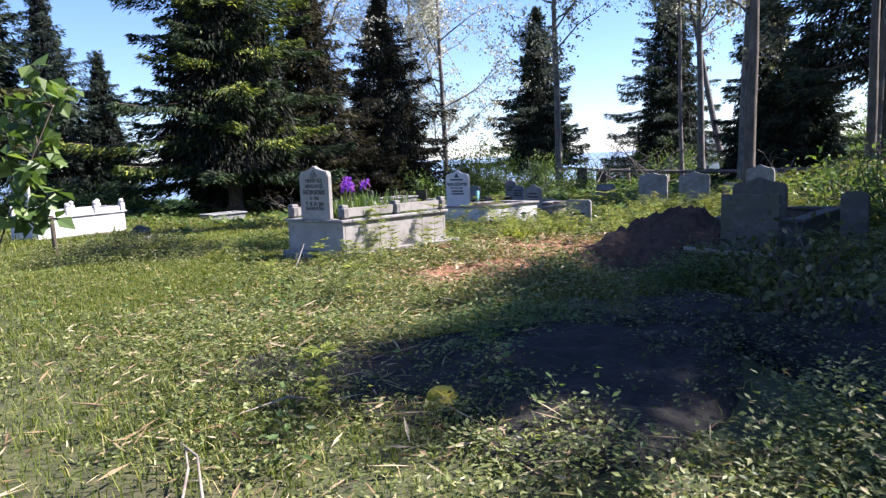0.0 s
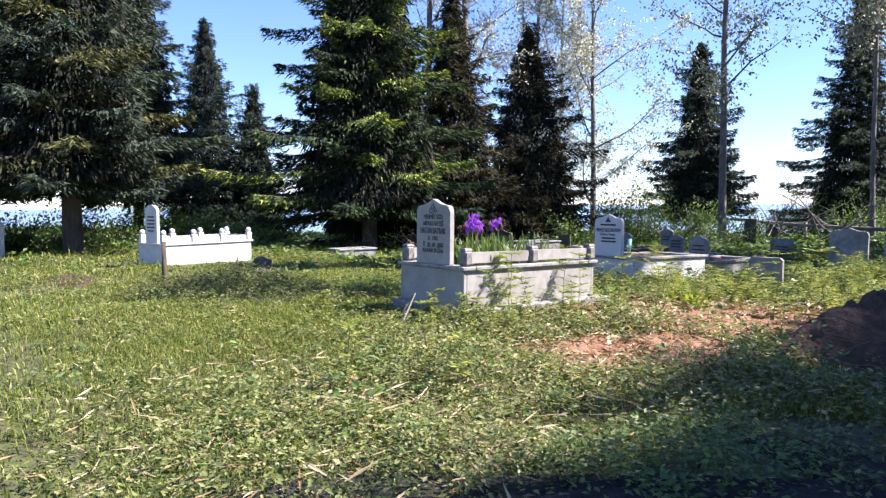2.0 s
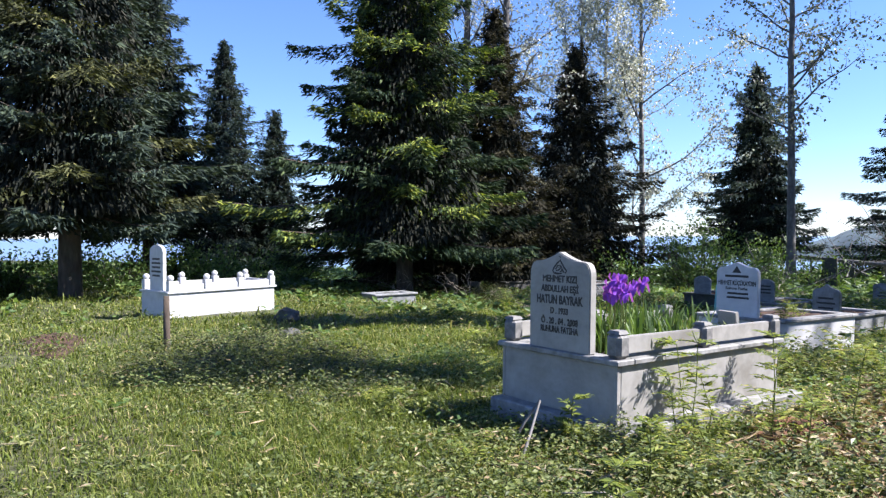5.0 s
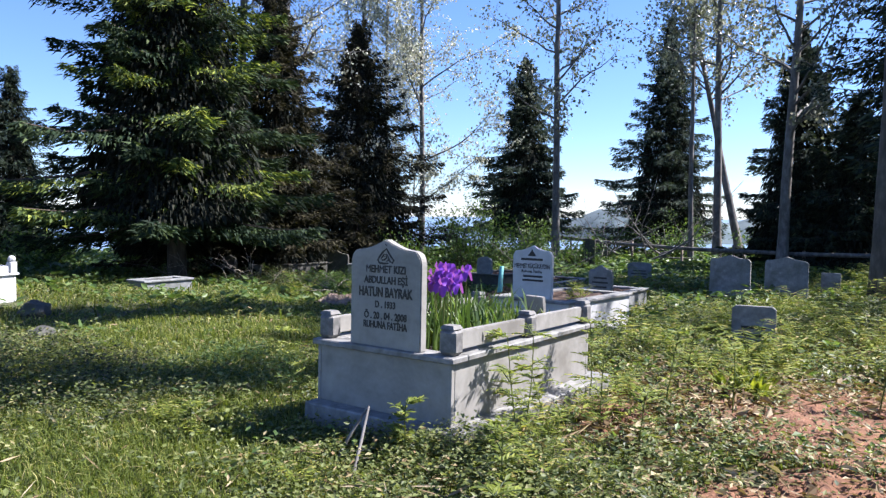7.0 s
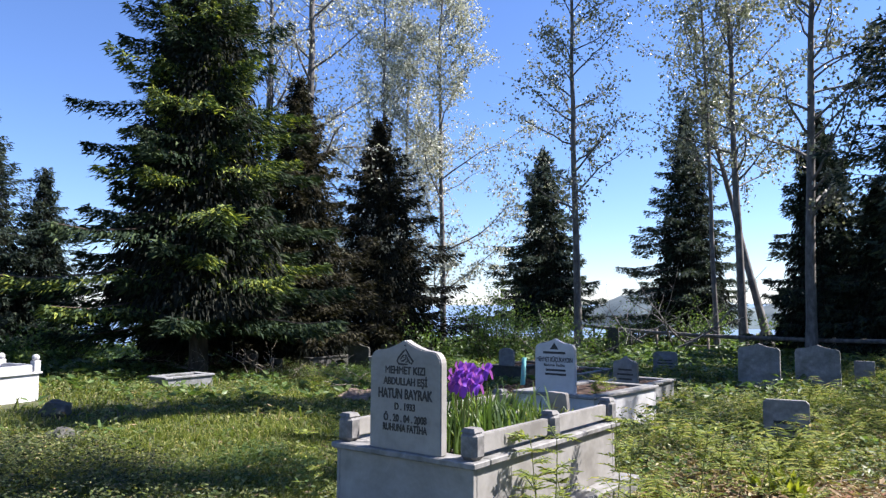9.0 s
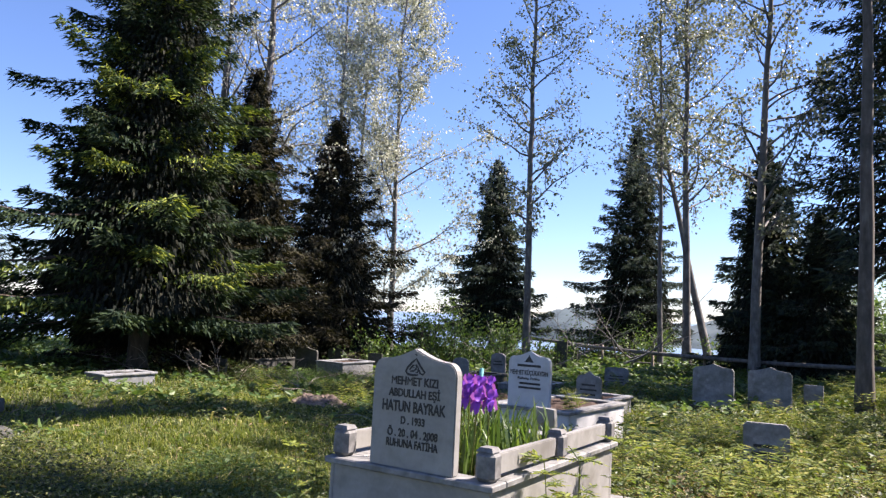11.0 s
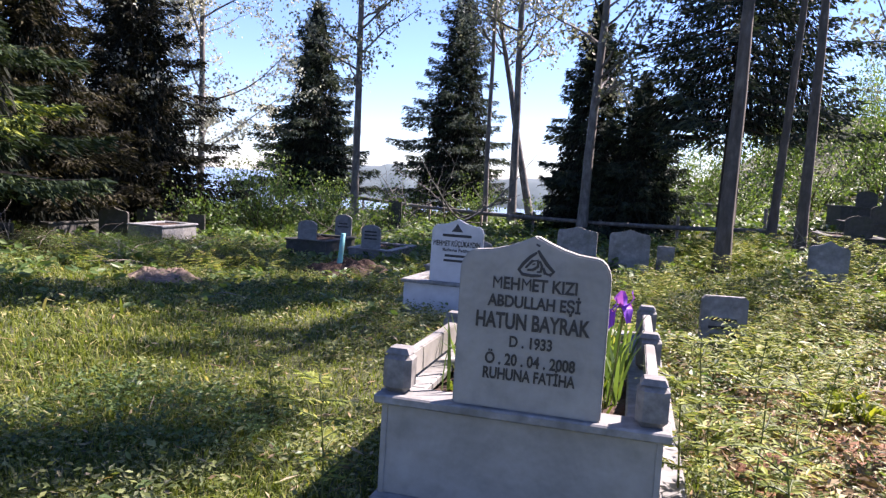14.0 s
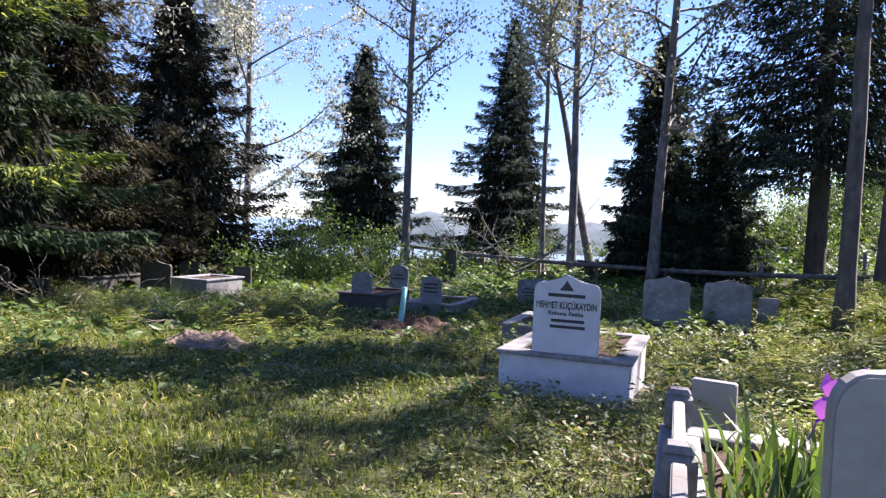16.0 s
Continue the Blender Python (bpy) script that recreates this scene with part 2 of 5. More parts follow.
def tubes(paths, sides=6):
    """Round, tapering stems along lists of (point, radius)."""
    V, Q, base = [], [], 0
    ang = np.arange(sides) * 2 * math.pi / sides
    for path in paths:
        pts = np.array([p for p, _ in path], dtype=float)
        rad = np.array([r for _, r in path], dtype=float)
        tan = np.gradient(pts, axis=0)
        tan /= np.linalg.norm(tan, axis=1)[:, None] + 1e-9
        ref = np.array([1.0, 0, 0]) if abs(tan[0][0]) < 0.8 else np.array([0, 1.0, 0])
        u = np.cross(tan, ref)
        u /= np.linalg.norm(u, axis=1)[:, None] + 1e-9
        w = np.cross(tan, u)
        ring = pts[:, None, :] + rad[:, None, None] * (np.cos(ang)[None, :, None] * u[:, None, :] + np.sin(ang)[None, :, None] * w[:, None, :])
        n = len(pts)
        V.append(ring.reshape(-1, 3))
        i = np.arange(n - 1)[:, None] * sides
        k = np.arange(sides)[None, :]
        k2 = (k + 1) % sides
        Q.append((base + np.stack([i + k, i + k2, i + sides + k2, i + sides + k], -1)).reshape(-1, 4))
        base += n * sides
    return np.concatenate(V), np.concatenate(Q)


def leaves(at, along, width, length, rng, fold=0.0, flat=0.5):
    """Diamond leaves: at (n,3) the stalk, along (n,3) the way they point. Gives corners and faces."""
    n = len(at)
    along = along / (np.linalg.norm(along, axis=1)[:, None] + 1e-9)
    rnd = rng.normal(size=(n, 3)) * (1 - flat)
    rnd[:, 2] += flat * 1.5
    side = np.cross(along, rnd)
    side /= np.linalg.norm(side, axis=1)[:, None] + 1e-9
    up = np.cross(side, along)
    L = np.broadcast_to(length, (n,))[:, None]
    W = np.broadcast_to(width, (n,))[:, None]
    mid = at + along * L * 0.45
    V = np.stack([at, mid - side * W / 2 + up * fold * W, at + along * L, mid + side * W / 2 + up * fold * W], 1).reshape(-1, 3)
    return V, np.arange(4 * n).reshape(n, 4)


def sprays(at, along, width, length, rng):
    """Narrow pointed needle sprays, one triangle each."""
    n = len(at)
    along = along / (np.linalg.norm(along, axis=1)[:, None] + 1e-9)
    rnd = rng.normal(size=(n, 3)) * 0.6
    rnd[:, 2] += 0.7
    side = np.cross(along, rnd)
    side /= np.linalg.norm(side, axis=1)[:, None] + 1e-9
    w = np.asarray(width)[:, None] / 2
    V = np.stack([at - side * w, at + side * w, at + along * np.asarray(length)[:, None]], 1).reshape(-1, 3)
    return V, np.concatenate([np.arange(3 * n).reshape(n, 3), np.full((n, 1), -1)], 1)


def smooth(v, a, b):
    t = np.clip((np.asarray(v, dtype=float) - a) / (b - a), 0, 1)
    return t * t * (3 - 2 * t)


def gz(x, y):
    """Height of the ground."""
    x, y = np.asarray(x, dtype=float), np.asarray(y, dtype=float)
    z = 0.03 + 0.05 * np.sin(x * 0.9 + 1.3) * np.cos(y * 0.8) + 0.03 * np.sin(x * 2.1 + y * 1.7)
    z = z - 0.12 * smooth(-x, 10, 17) - 0.5 * smooth(y, 8.5, 18.5) * smooth(-x, 5, 10)
    z = z + 0.45 * smooth(x, -9, 0) * smooth(y, 13, 22) + 1.6 * smooth(x, -9, 6) * smooth(y, 20, 42) + 5.5 * smooth(x, -11, 6) * smooth(y, 34, 62) + 4 * smooth(x, -5, 40) * smooth(y, 50, 120)
    q = -0.75 * x + 0.66 * y
    return z - 0.42 * np.maximum(q - 47, 0) ** 0.93 * smooth(q, 44, 60)


def ground_at(x, y):
    return float(gz(x, y))

# ---- ground, sea and distance ----
def build_ground():
    n = 210
    u = np.linspace(-1, 1, n)
    sx, sy = -8 + 6 * np.sinh(6.3 * u), 9 + 6 * np.sinh(6.3 * u)
    X, Y = np.meshgrid(sx, sy)
    Z = np.maximum(gz(X, Y), -34)
    V = np.stack([X, Y, Z], -1).reshape(-1, 3)
    i, j = np.meshgrid(np.arange(n - 1), np.arange(n - 1))
    a = (j * n + i).reshape(-1)
    tagged(new("ground", mesh_of("ground", V, np.stack([a, a + 1, a + n + 1, a + n], 1), M_GROUND, True)), "grassy uneven cemetery ground with bare soil", "ground", kind="structure")


build_ground()


def build_water():
    r = 4800
    V = [(-r, -r, -30), (r, -r, -30), (r, r, -30), (-r, r, -30)]
    tagged(new("water", mesh_of("water", V, [(0, 1, 2, 3)], M_WATER)), "pale blue sea stretching to the horizon", "sea", kind="structure")


build_water()


def build_hill(cx, cy, rx, ry, top):
    n = 60
    u = np.linspace(-1, 1, n)
    X, Y = np.meshgrid(u, u)
    R = np.sqrt(X ** 2 + Y ** 2)
    wob = 0.12 * np.sin(7 * X + 2) + 0.08 * np.sin(13 * X + 5 * Y) + 0.05 * np.sin(31 * X) + 0.03 * np.sin(53 * X + 9 * Y)
    Z = -36 + (top + 36) * np.clip(1 - R ** 2.2, 0, 1) * (1 + 0.5 * wob)
    V = np.stack([cx + X * rx, cy + Y * ry, Z], -1).reshape(-1, 3)
    i, j = np.meshgrid(np.arange(n - 1), np.arange(n - 1))
    a = (j * n + i).reshape(-1)
    tagged(new("backdrop", mesh_of("backdrop", V, np.stack([a, a + 1, a + n + 1, a + n], 1), M_HILL, True)), "distant wooded hill above the sea, tinted blue for haze", "hill", kind="structure")


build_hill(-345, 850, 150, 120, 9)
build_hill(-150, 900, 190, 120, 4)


def soil_patch(x, y, rx, ry, h, material, label, seed, name="soil_patch", kind="structure", category="soil", rough=0.25):
    """A low heap of earth with a ragged outline and lumps."""
    rng = np.random.default_rng(seed)
    na, nr = 96, 36
    ph = rng.uniform(0, 6.28, 6)
    V, Q = [], []
    for i in range(nr + 1):
        f = i / nr
        for k in range(na):
            a = k * 2 * math.pi / na
            ragged = 1 + rough * math.sin(2 * a + ph[0]) * 0.5 + rough * math.sin(3 * a + ph[1]) * 0.5 + rough * 0.4 * math.sin(7 * a + ph[2])
            px, py = x + math.cos(a) * rx * f * ragged, y + math.sin(a) * ry * f * ragged
            lump = (0.5 if h < 0.5 else 0.2) * h * noise.noise((px * 2.3, py * 2.3, seed)) + (0.22 if h < 0.5 else 0.12) * h * noise.noise((px * 7, py * 7, seed)) + (0.03 + 0.05 * h) * noise.noise((px * 17, py * 17, seed)) + rng.uniform(-1, 1) * 0.012
            dome = max(0.0, 1 - f ** 1.5)
            V.append((px, py, ground_at(px, py) + h * dome + lump * min(1, 2.5 * (1 - f)) + (0.012 if f < 0.95 else -0.06)))
    for i in range(nr):
        for k in range(na):
            Q.append((i * na + k, (i + 1) * na + k, (i + 1) * na + (k + 1) % na, i * na + (k + 1) % na))
    return tagged(new(name, mesh_of(name, V, Q, material, True)), label, category, kind=kind)


soil_patch(-5.9, 9.2, 1.5, 1.7, 0.07, M_SOIL, "bare reddish soil scattered with dry stalks", 3)
soil_patch(-5.6, 6.9, 0.95, 0.9, 0.06, M_SOIL, "bare reddish soil beside the grave", 4)
# Soil coloured almost black to deepen the shade on this ground.
soil_patch(-1.9, 5.3, 2.3, 2.1, 0.12, M_SHADE_SOIL, "bare earth in deep shade, coloured near black for it", 10, rough=0.75)
soil_patch(-7.35, 7.95, 0.3, 0.5, 0.09, M_SOIL, "small patch of dug red soil", 5)
soil_patch(-16.6, 3.9, 1.2, 0.4, 0.03, M_MOUND, "bare reddish soil in the grass", 6)
soil_patch(-15.96, 13.55, 0.8, 0.6, 0.2, M_HEAP, "old low heap of pale brown earth", 7, "earth_mound", "", "mound")
soil_patch(-14.6, 17.9, 1.1, 0.8, 0.3, M_MOUND, "fresh heap of dark earth on a grave", 8, "earth_mound", "", "mound")
soil_patch(-4.03, 8.84, 1.25, 1.1, 0.66, M_MOUND, "steep heap of freshly dug dark earth", 9, "earth_mound", "", "mound", 0.18)


# ---- writing ----
def glyphs(text, size):
    """A flat mesh of the characters, upright in x and z, from the left edge on."""
    cu = bpy.data.curves.new("words", "FONT")
    cu.body, cu.size, cu.resolution_u, cu.extrude, cu.offset = text, size, 3, 0.0015, 0.0 if text == "M" else size * 0.028
    ob = new("words", cu)
    bpy.context.view_layer.update()
    me = bpy.data.meshes.new_from_object(ob.evaluated_get(bpy.context.evaluated_depsgraph_get()))
    bpy.data.objects.remove(ob)
    me.transform(Matrix.Rotation(radians(90), 4, "X"))
    return me


def write(text, size, wide, x, y, z, parent):
    """One line of lettering, centred on x and wide metres across, each character a part."""
    line = []
    for k, ch in enumerate(text):
        if ch == " ":
            continue
        edge = max(v.co.x for v in glyphs(text[:k + 1], size).vertices)
        me = glyphs(ch, size)
        me.transform(Matrix.Translation((edge - max(v.co.x for v in me.vertices), 0, 0)))
        line.append(me)
    lo, hi = min(v.co.x for me in line for v in me.vertices), max(v.co.x for me in line for v in me.vertices)
    fit_width = Matrix.Translation((x, y, z)) @ Matrix.Diagonal((wide / (hi - lo), 1, 1, 1)) @ Matrix.Translation((-(lo + hi) / 2, 0, 0))
    for me in line:
        me.transform(fit_width)
        me.materials.clear()
        me.materials.append(M_INK)
        under("letter", me, parent, "black painted letter")


def bar(x, y, z, wide, high, parent):
    return part("inscription", box(x - wide / 2, x + wide / 2, y - 0.003, y + 0.002, z, z + high, 0), M_INK, parent, "worn black lettering")


def emblem(x, y, z, s, parent):
    """A calligraphic ornament: looping strokes gathered into a pointed shape."""
    strokes = []
    for knots, r in ((((0.02, 0.72), (0.2, 0.45), (0.45, 0.12), (0.78, -0.2), (0.62, -0.36), (0.4, -0.3), (0.3, -0.05)), 0.085),
                     (((-0.02, 0.62), (-0.3, 0.42), (-0.62, 0.08), (-0.8, -0.22), (-0.62, -0.42), (-0.2, -0.46), (0.25, -0.42)), 0.085),
                     (((-0.5, -0.12), (-0.22, 0.22), (0.05, 0.26), (0.06, -0.02), (-0.16, -0.18), (-0.42, -0.2)), 0.07),
                     (((0.12, 0.24), (0.24, 0.02), (0.2, -0.24), (0.02, -0.26)), 0.065), (((-0.08, 0.98), (0.1, 0.9)), 0.07), (((-0.2, 0.06), (-0.06, 0.1)), 0.05)):
        strokes.append([((x + s * kx, y, z + s * kz), s * r * (0.7 if i in (0, len(knots) - 1) else 1.0)) for i, (kx, kz) in enumerate(knots)])
    V, Q = tubes(strokes, 5)
    V[:, 1] = y + (V[:, 1] - y) * 0.12
    return under("emblem", mesh_of("emblem", V, Q, M_INK), parent, "black calligraphic ornament")


# ---- graves ----
def ogee(w, h, shoulder):
    """Outline of a headstone: rounded shoulders that sweep up to a point."""
    right = [(w / 2, 0), (w / 2, h - shoulder - 0.10)]
    right += [(w / 2 - 0.075 * (1 - math.cos(a)), h - shoulder - 0.10 + 0.10 * math.sin(a)) for a in np.linspace(0.25, 1.45, 5)]
    x1 = w / 2 - 0.085
    right += [(x1 * (1 - f), h - shoulder + shoulder * (f ** 1.7)) for f in (0.0, 0.25, 0.5, 0.75, 0.92)]
    return right + [(0, h)] + [(-x, z) for x, z in reversed(right)]


def rounded(w, h, r=0.5):
    top = [(w / 2 * math.cos(a), h - w * r / 2 + w * r / 2 * math.sin(a)) for a in np.linspace(0, math.pi, 13)]
    return [(w / 2, 0)] + top + [(-w / 2, 0)]


def square_top(w, h):
    return [(w / 2, 0), (w / 2, h), (-w / 2, h), (-w / 2, 0)]


def shouldered(w, h):
    """Outline with small rounded shoulders."""
    right = [(w / 2, 0), (w / 2, h - 0.1)] + [(w / 2 - 0.08 * (1 - math.cos(a)), h - 0.1 + 0.08 * math.sin(a)) for a in (0.4, 0.8, 1.2, 1.57)] + [(w / 4, h - 0.005)]
    return right + [(0, h)] + [(-x, z) for x, z in reversed(right)]


def post_mesh(w, h, style):
    if style == "ball":
        b = box(-w / 2, w / 2, -w / 2, w / 2, 0, h * 0.68, 0.008)
        s = bmesh.ops.create_uvsphere(b, u_segments=10, v_segments=7, radius=w * 0.52)
        bmesh.ops.translate(b, verts=s["verts"], vec=(0, 0, h * 0.68 + w * 0.42))
        return b
    b = box(-w / 2, w / 2, -w / 2, w / 2, 0, h * 0.9, 0.03 * w / 0.14)
    c = bmesh.ops.create_cube(b, size=1)
    for v in c["verts"]:
        k = 0.62 if v.co.z > 0 else 0.86
        v.co = Vector((v.co.x * w * k, v.co.y * w * k, h * (0.94 + v.co.z * 0.12)))
    return b


def grave(x0, x1, y0, y1, zt, label, stone_w, stone_h, body_m, coping_m, post_m, plinth=(0.14, 0.2), post_h=0.21, post_w=0.14, style="cap", rail_h=0.13, mids=1, stone_m=None, outline=None, group="", thick=0.075, fill=True, drop=0.0, lean=0.0, rz=0.0, end_rail=True):
    """A raised grave: plinth, four side plates, coping with posts and rails, soil inside and a headstone at its near end."""
    w, d = x1 - x0, y1 - y0
    zg = min(ground_at(x0, y0), ground_at(x1, y1), ground_at(x0, y1), ground_at(x1, y0)) - 0.05
    g = thing("grave", (x0 + x1) / 2, y0, zg, label, "grave", group, rz)
    hx, top = w / 2, zt - zg
    if drop:
        g.rotation_euler = (-math.atan(drop / d), 0, radians(rz))
    out, ph = plinth
    base = 0.05 + ph
    if ph:
        part("plinth", box(-hx + 0.01, hx + out, -0.09, d + out - 0.04, -0.12, base, 0.012), coping_m, g, "worn pale plinth slab")
    b0 = base if ph else -0.1
    bw = 0.045
    part("side_plate", box(-hx + 0.04, hx - 0.04, 0.045, 0.045 + bw, b0, top - 0.045, 0.004), body_m, g)
    part("side_plate", box(-hx + 0.04, hx - 0.04, d - 0.045 - bw, d - 0.045, b0, top - 0.045, 0.004), body_m, g)
    for s in (-1, 1):
        xa = s * (hx - 0.04)
        part("side_plate", box(min(xa, xa - s * bw), max(xa, xa - s * bw), 0.047 + bw, d - 0.047 - bw, b0, top - 0.045, 0.004), body_m, g)
        part("corner_strip", box(min(xa - s * 0.02, xa + s * 0.008), max(xa - s * 0.02, xa + s * 0.008), 0.037, 0.06, b0, top - 0.045, 0.003), body_m, g)
    cw = 0.2
    part("coping", box(-hx, hx, 0, cw, top - 0.045, top, 0.008), coping_m, g)
    part("coping", box(-hx, hx, d - cw, d, top - 0.045, top, 0.008), coping_m, g)
    for s in (-1, 1):
        xa, xb = sorted((s * hx, s * (hx - cw)))
        part("coping", box(xa, xb, cw + 0.002, d - cw - 0.002, top - 0.045, top, 0.008), coping_m, g)
    if fill:
        rng = np.random.default_rng(int(abs(x0 * 100)))
        n = 14
        X, Y = np.meshgrid(np.linspace(-hx + cw - 0.02, hx - cw + 0.02, n), np.linspace(cw - 0.02, d - cw + 0.02, n))
        Z = top - 0.06 + rng.uniform(-0.025, 0.035, X.shape)
        i, j = np.meshgrid(np.arange(n - 1), np.arange(n - 1))
        a = (j * n + i).reshape(-1)
        under("soil_fill", mesh_of("soil_fill", np.stack([X, Y, Z], -1).reshape(-1, 3), np.stack([a, a + 1, a + n + 1, a + n], 1), M_MOUND), g, "dark planting soil")
    if post_h:
        inset = 0.09
        ys = [inset + 0.02 + (d - 2 * inset - 0.02) * k / (mids + 1) for k in range(mids + 2)]
        for s in (-1, 1):
            for k, yy in enumerate(ys):
                p = part("post", post_mesh(post_w, post_h, style), post_m, g)
                p.location = (s * (hx - inset), yy, top)
            for ya, yb in zip(ys[:-1], ys[1:]):
                a, b = ya + post_w / 2 - 0.005, yb - post_w / 2 + 0.005
                pts = [(a, 0.03), (b - 0.03, 0.03), (b, rail_h + 0.03), (a, rail_h + 0.035)] if style == "cap" else [(a, 0.0), (b, 0.0), (b, rail_h), (a, rail_h)]
                r = part("rail", slab(pts, -0.028, 0.028, 0.006), body_m, g)
                r.matrix_basis = Matrix.Translation((s * (hx - inset), 0, top)) @ Matrix.Rotation(radians(90), 4, "Z")
        if end_rail:
            r = part("rail", slab([(-hx + inset + post_w / 2, 0.03), (hx - inset - post_w / 2, 0.03), (hx - inset - post_w / 2, rail_h), (-hx + inset + post_w / 2, rail_h)], -0.028, 0.028, 0.006), body_m, g)
            r.location = (0, ys[-1], top)
    st = None
    if stone_h:
        st = part("headstone", slab(ogee(stone_w, stone_h, 0.08) if outline in (None, ogee) else outline(stone_w, stone_h), 0, thick), stone_m or body_m, g, "upright headstone")
        st.location = (0, 0.075, top)
        st.rotation_euler = (radians(lean), 0, 0)
    return g, st, top


# the grave passed closest
gA, stA, topA = grave(-9.33, -7.98, 6.62, 9.0, 0.67, "pale marble grave with posts, coping and an inscribed headstone", 0.672, 0.8, M_MARBLE, M_COPING, M_POST, post_h=0.215, drop=0.04, rz=1.8, end_rail=False)
stA.location.x, stA.location.y = 0.034, 0.035
for words, size, wide, z in (("MEHMET KIZI", 0.078, 0.375, 0.552), ("ABDULLAH E\u015e\u0130", 0.075, 0.415, 0.472), ("HATUN BAYRAK", 0.1, 0.51, 0.374), ("D . 1933", 0.07, 0.192, 0.293), ("\u00d6 . 20 . 04 . 2008", 0.074, 0.405, 0.208), ("RUHUNA FAT\u0130HA", 0.073, 0.415, 0.14)):
    write(words, size, wide, 0.008, -0.003, z, stA)
emblem(0.01, -0.003, 0.665, 0.098, stA)

# the next grave, further along
gC, stC, topC = grave(-11.16, -9.8, 11.92, 14.2, 0.4, "low whitewashed grave with an inscribed headstone and overgrown soil", 0.66, 0.79, M_WHITE, M_COPING, M_POST, plinth=(0.1, 0.08), post_h=0, drop=0.05)
write("MEHMET K\u00dc\u00c7\u00dcKAYDIN", 0.095, 0.6, 0, -0.003, 0.45, stC)
bar(0, -0.003, 0.565, 0.37, 0.034, stC)
write("Ruhuna Fatiha", 0.055, 0.35, 0, -0.003, 0.385, stC)
bar(0.02, -0.003, 0.315, 0.33, 0.03, stC)
bar(0.02, -0.003, 0.255, 0.35, 0.03, stC)
part("emblem", slab([(-0.075, 0.63), (0.075, 0.63), (0.02, 0.7), (0.0, 0.735), (-0.02, 0.7)], -0.004, -0.001, 0), M_INK, stC, "dark pointed ornament")

# white graves towards the sea
gB, stB, topB = grave(-20.25, -19.05, 6.02, 8.6, 0.46, "bright white painted grave with ball-topped posts and headstone", 0.56, 0.93, M_WHITE, M_WHITE, M_WHITE, plinth=(0.05, 0.0), post_h=0.3, post_w=0.13, style="ball", rail_h=0.13, mids=2, outline=rounded, rz=13.7)
for k, wd in enumerate((0.3, 0.36, 0.34, 0.38, 0.3)):
    bar(0, -0.003, 0.62 - 0.085 * k, wd, 0.04, stB)
gD, stD, topD = grave(-25.6, -24.3, 1.3, 3.4, 0.62, "white painted grave among weeds near the trees", 0.5, 0.9, M_WHITE, M_WHITE, M_WHITE, plinth=(0.05, 0.0), post_h=0.26, post_w=0.12, style="ball", rail_h=0.13, mids=1, outline=rounded, rz=10)


def headstone(x, y, w, h, material, label, outline=rounded, rz=0.0, lean=0.0, thick=0.08, words=0, group="", sink=0.1, zt=None):
    """A lone standing stone."""
    z = ground_at(x, y)
    b = slab(outline(w, h + sink, 0.09) if outline is ogee else outline(w, h + sink), -thick / 2, thick / 2)
    me = bpy.data.meshes.new("headstone")
    b.to_mesh(me)
    b.free()
    me.materials.append(material)
    st = tagged(new("headstone", me), label, "headstone", group)
    st.matrix_basis = pose(x, y, z - sink, lean, 0, rz)
    if outline is ogee and w > 0.58:
        part("base", box(-w / 2 - 0.07, w / 2 + 0.07, -thick / 2 - 0.08, thick / 2 + 0.08, -0.05, sink + 0.13, 0.012), M_DARKSTONE, st, "dark stone base block")
    for k in range(words):
        bar(0, -thick / 2, h + sink - 0.28 - 0.09 * k, w * (0.55 + 0.12 * (k % 2)), 0.035, st)
    return st

# graves at the foot of the trees
grave(-17.35, -16.15, 20.0, 21.9, -0.12, "dark low grave with a small pale headstone", 0.52, 0.5, M_DARKSTONE, M_DARKSTONE, M_POST, plinth=(0.05, 0.0), post_h=0, outline=rounded, stone_m=M_GREYSTONE)
gE, stE, topE = grave(-15.85, -14.6, 20.6, 22.6, -0.28, "small grey grave with a rounded headstone", 0.52, 0.62, M_GREYSTONE, M_COPING, M_POST, plinth=(0.05, 0.0), post_h=0, outline=rounded)
for k in range(3):
    bar(0, -0.003, 0.42 - 0.09 * k, 0.34, 0.04, stE)
headstone(-16.75, 22.3, 0.5, 1.05, M_GREYSTONE, "grey rounded headstone behind a dark grave", words=2)
headstone(-11.15, 15.9, 0.5, 1.1, M_GREYSTONE, "small grey headstone with shouldered top", ogee, words=3)
grave(-12.4, -11.2, 16.6, 18.6, -0.02, "grey stone grave hidden in weeds", 0, 0, M_GREYSTONE, M_COPING, M_POST, plinth=(0.05, 0.0), post_h=0)
headstone(-9.9, 20.3, 0.92, 1.12, M_GREYSTONE, "broad bluish grey headstone", ogee, lean=-3, group="broad grey headstones")
headstone(-8.72, 20.55, 0.92, 1.12, M_GREYSTONE, "broad bluish grey headstone", ogee, lean=-2, group="broad grey headstones")
headstone(-7.9, 21.2, 0.4, 0.6, M_GREYSTONE, "low square grey stone in weeds", square_top)
headstone(-7.34, 12.0, 0.5, 0.66, M_COPING, "small pale headstone with worn lettering among ferns", lambda w, h: [(w / 2, 0), (w / 2, h - 0.04), (w / 2 - 0.04, h), (0.04 - w / 2, h), (-w / 2, h - 0.04), (-w / 2, 0)], rz=10, words=3)
headstone(-13.55, 23.9, 0.72, 0.68, M_GREYSTONE, "pale-edged grey headstone with worn lettering", shouldered, rz=8, words=3)
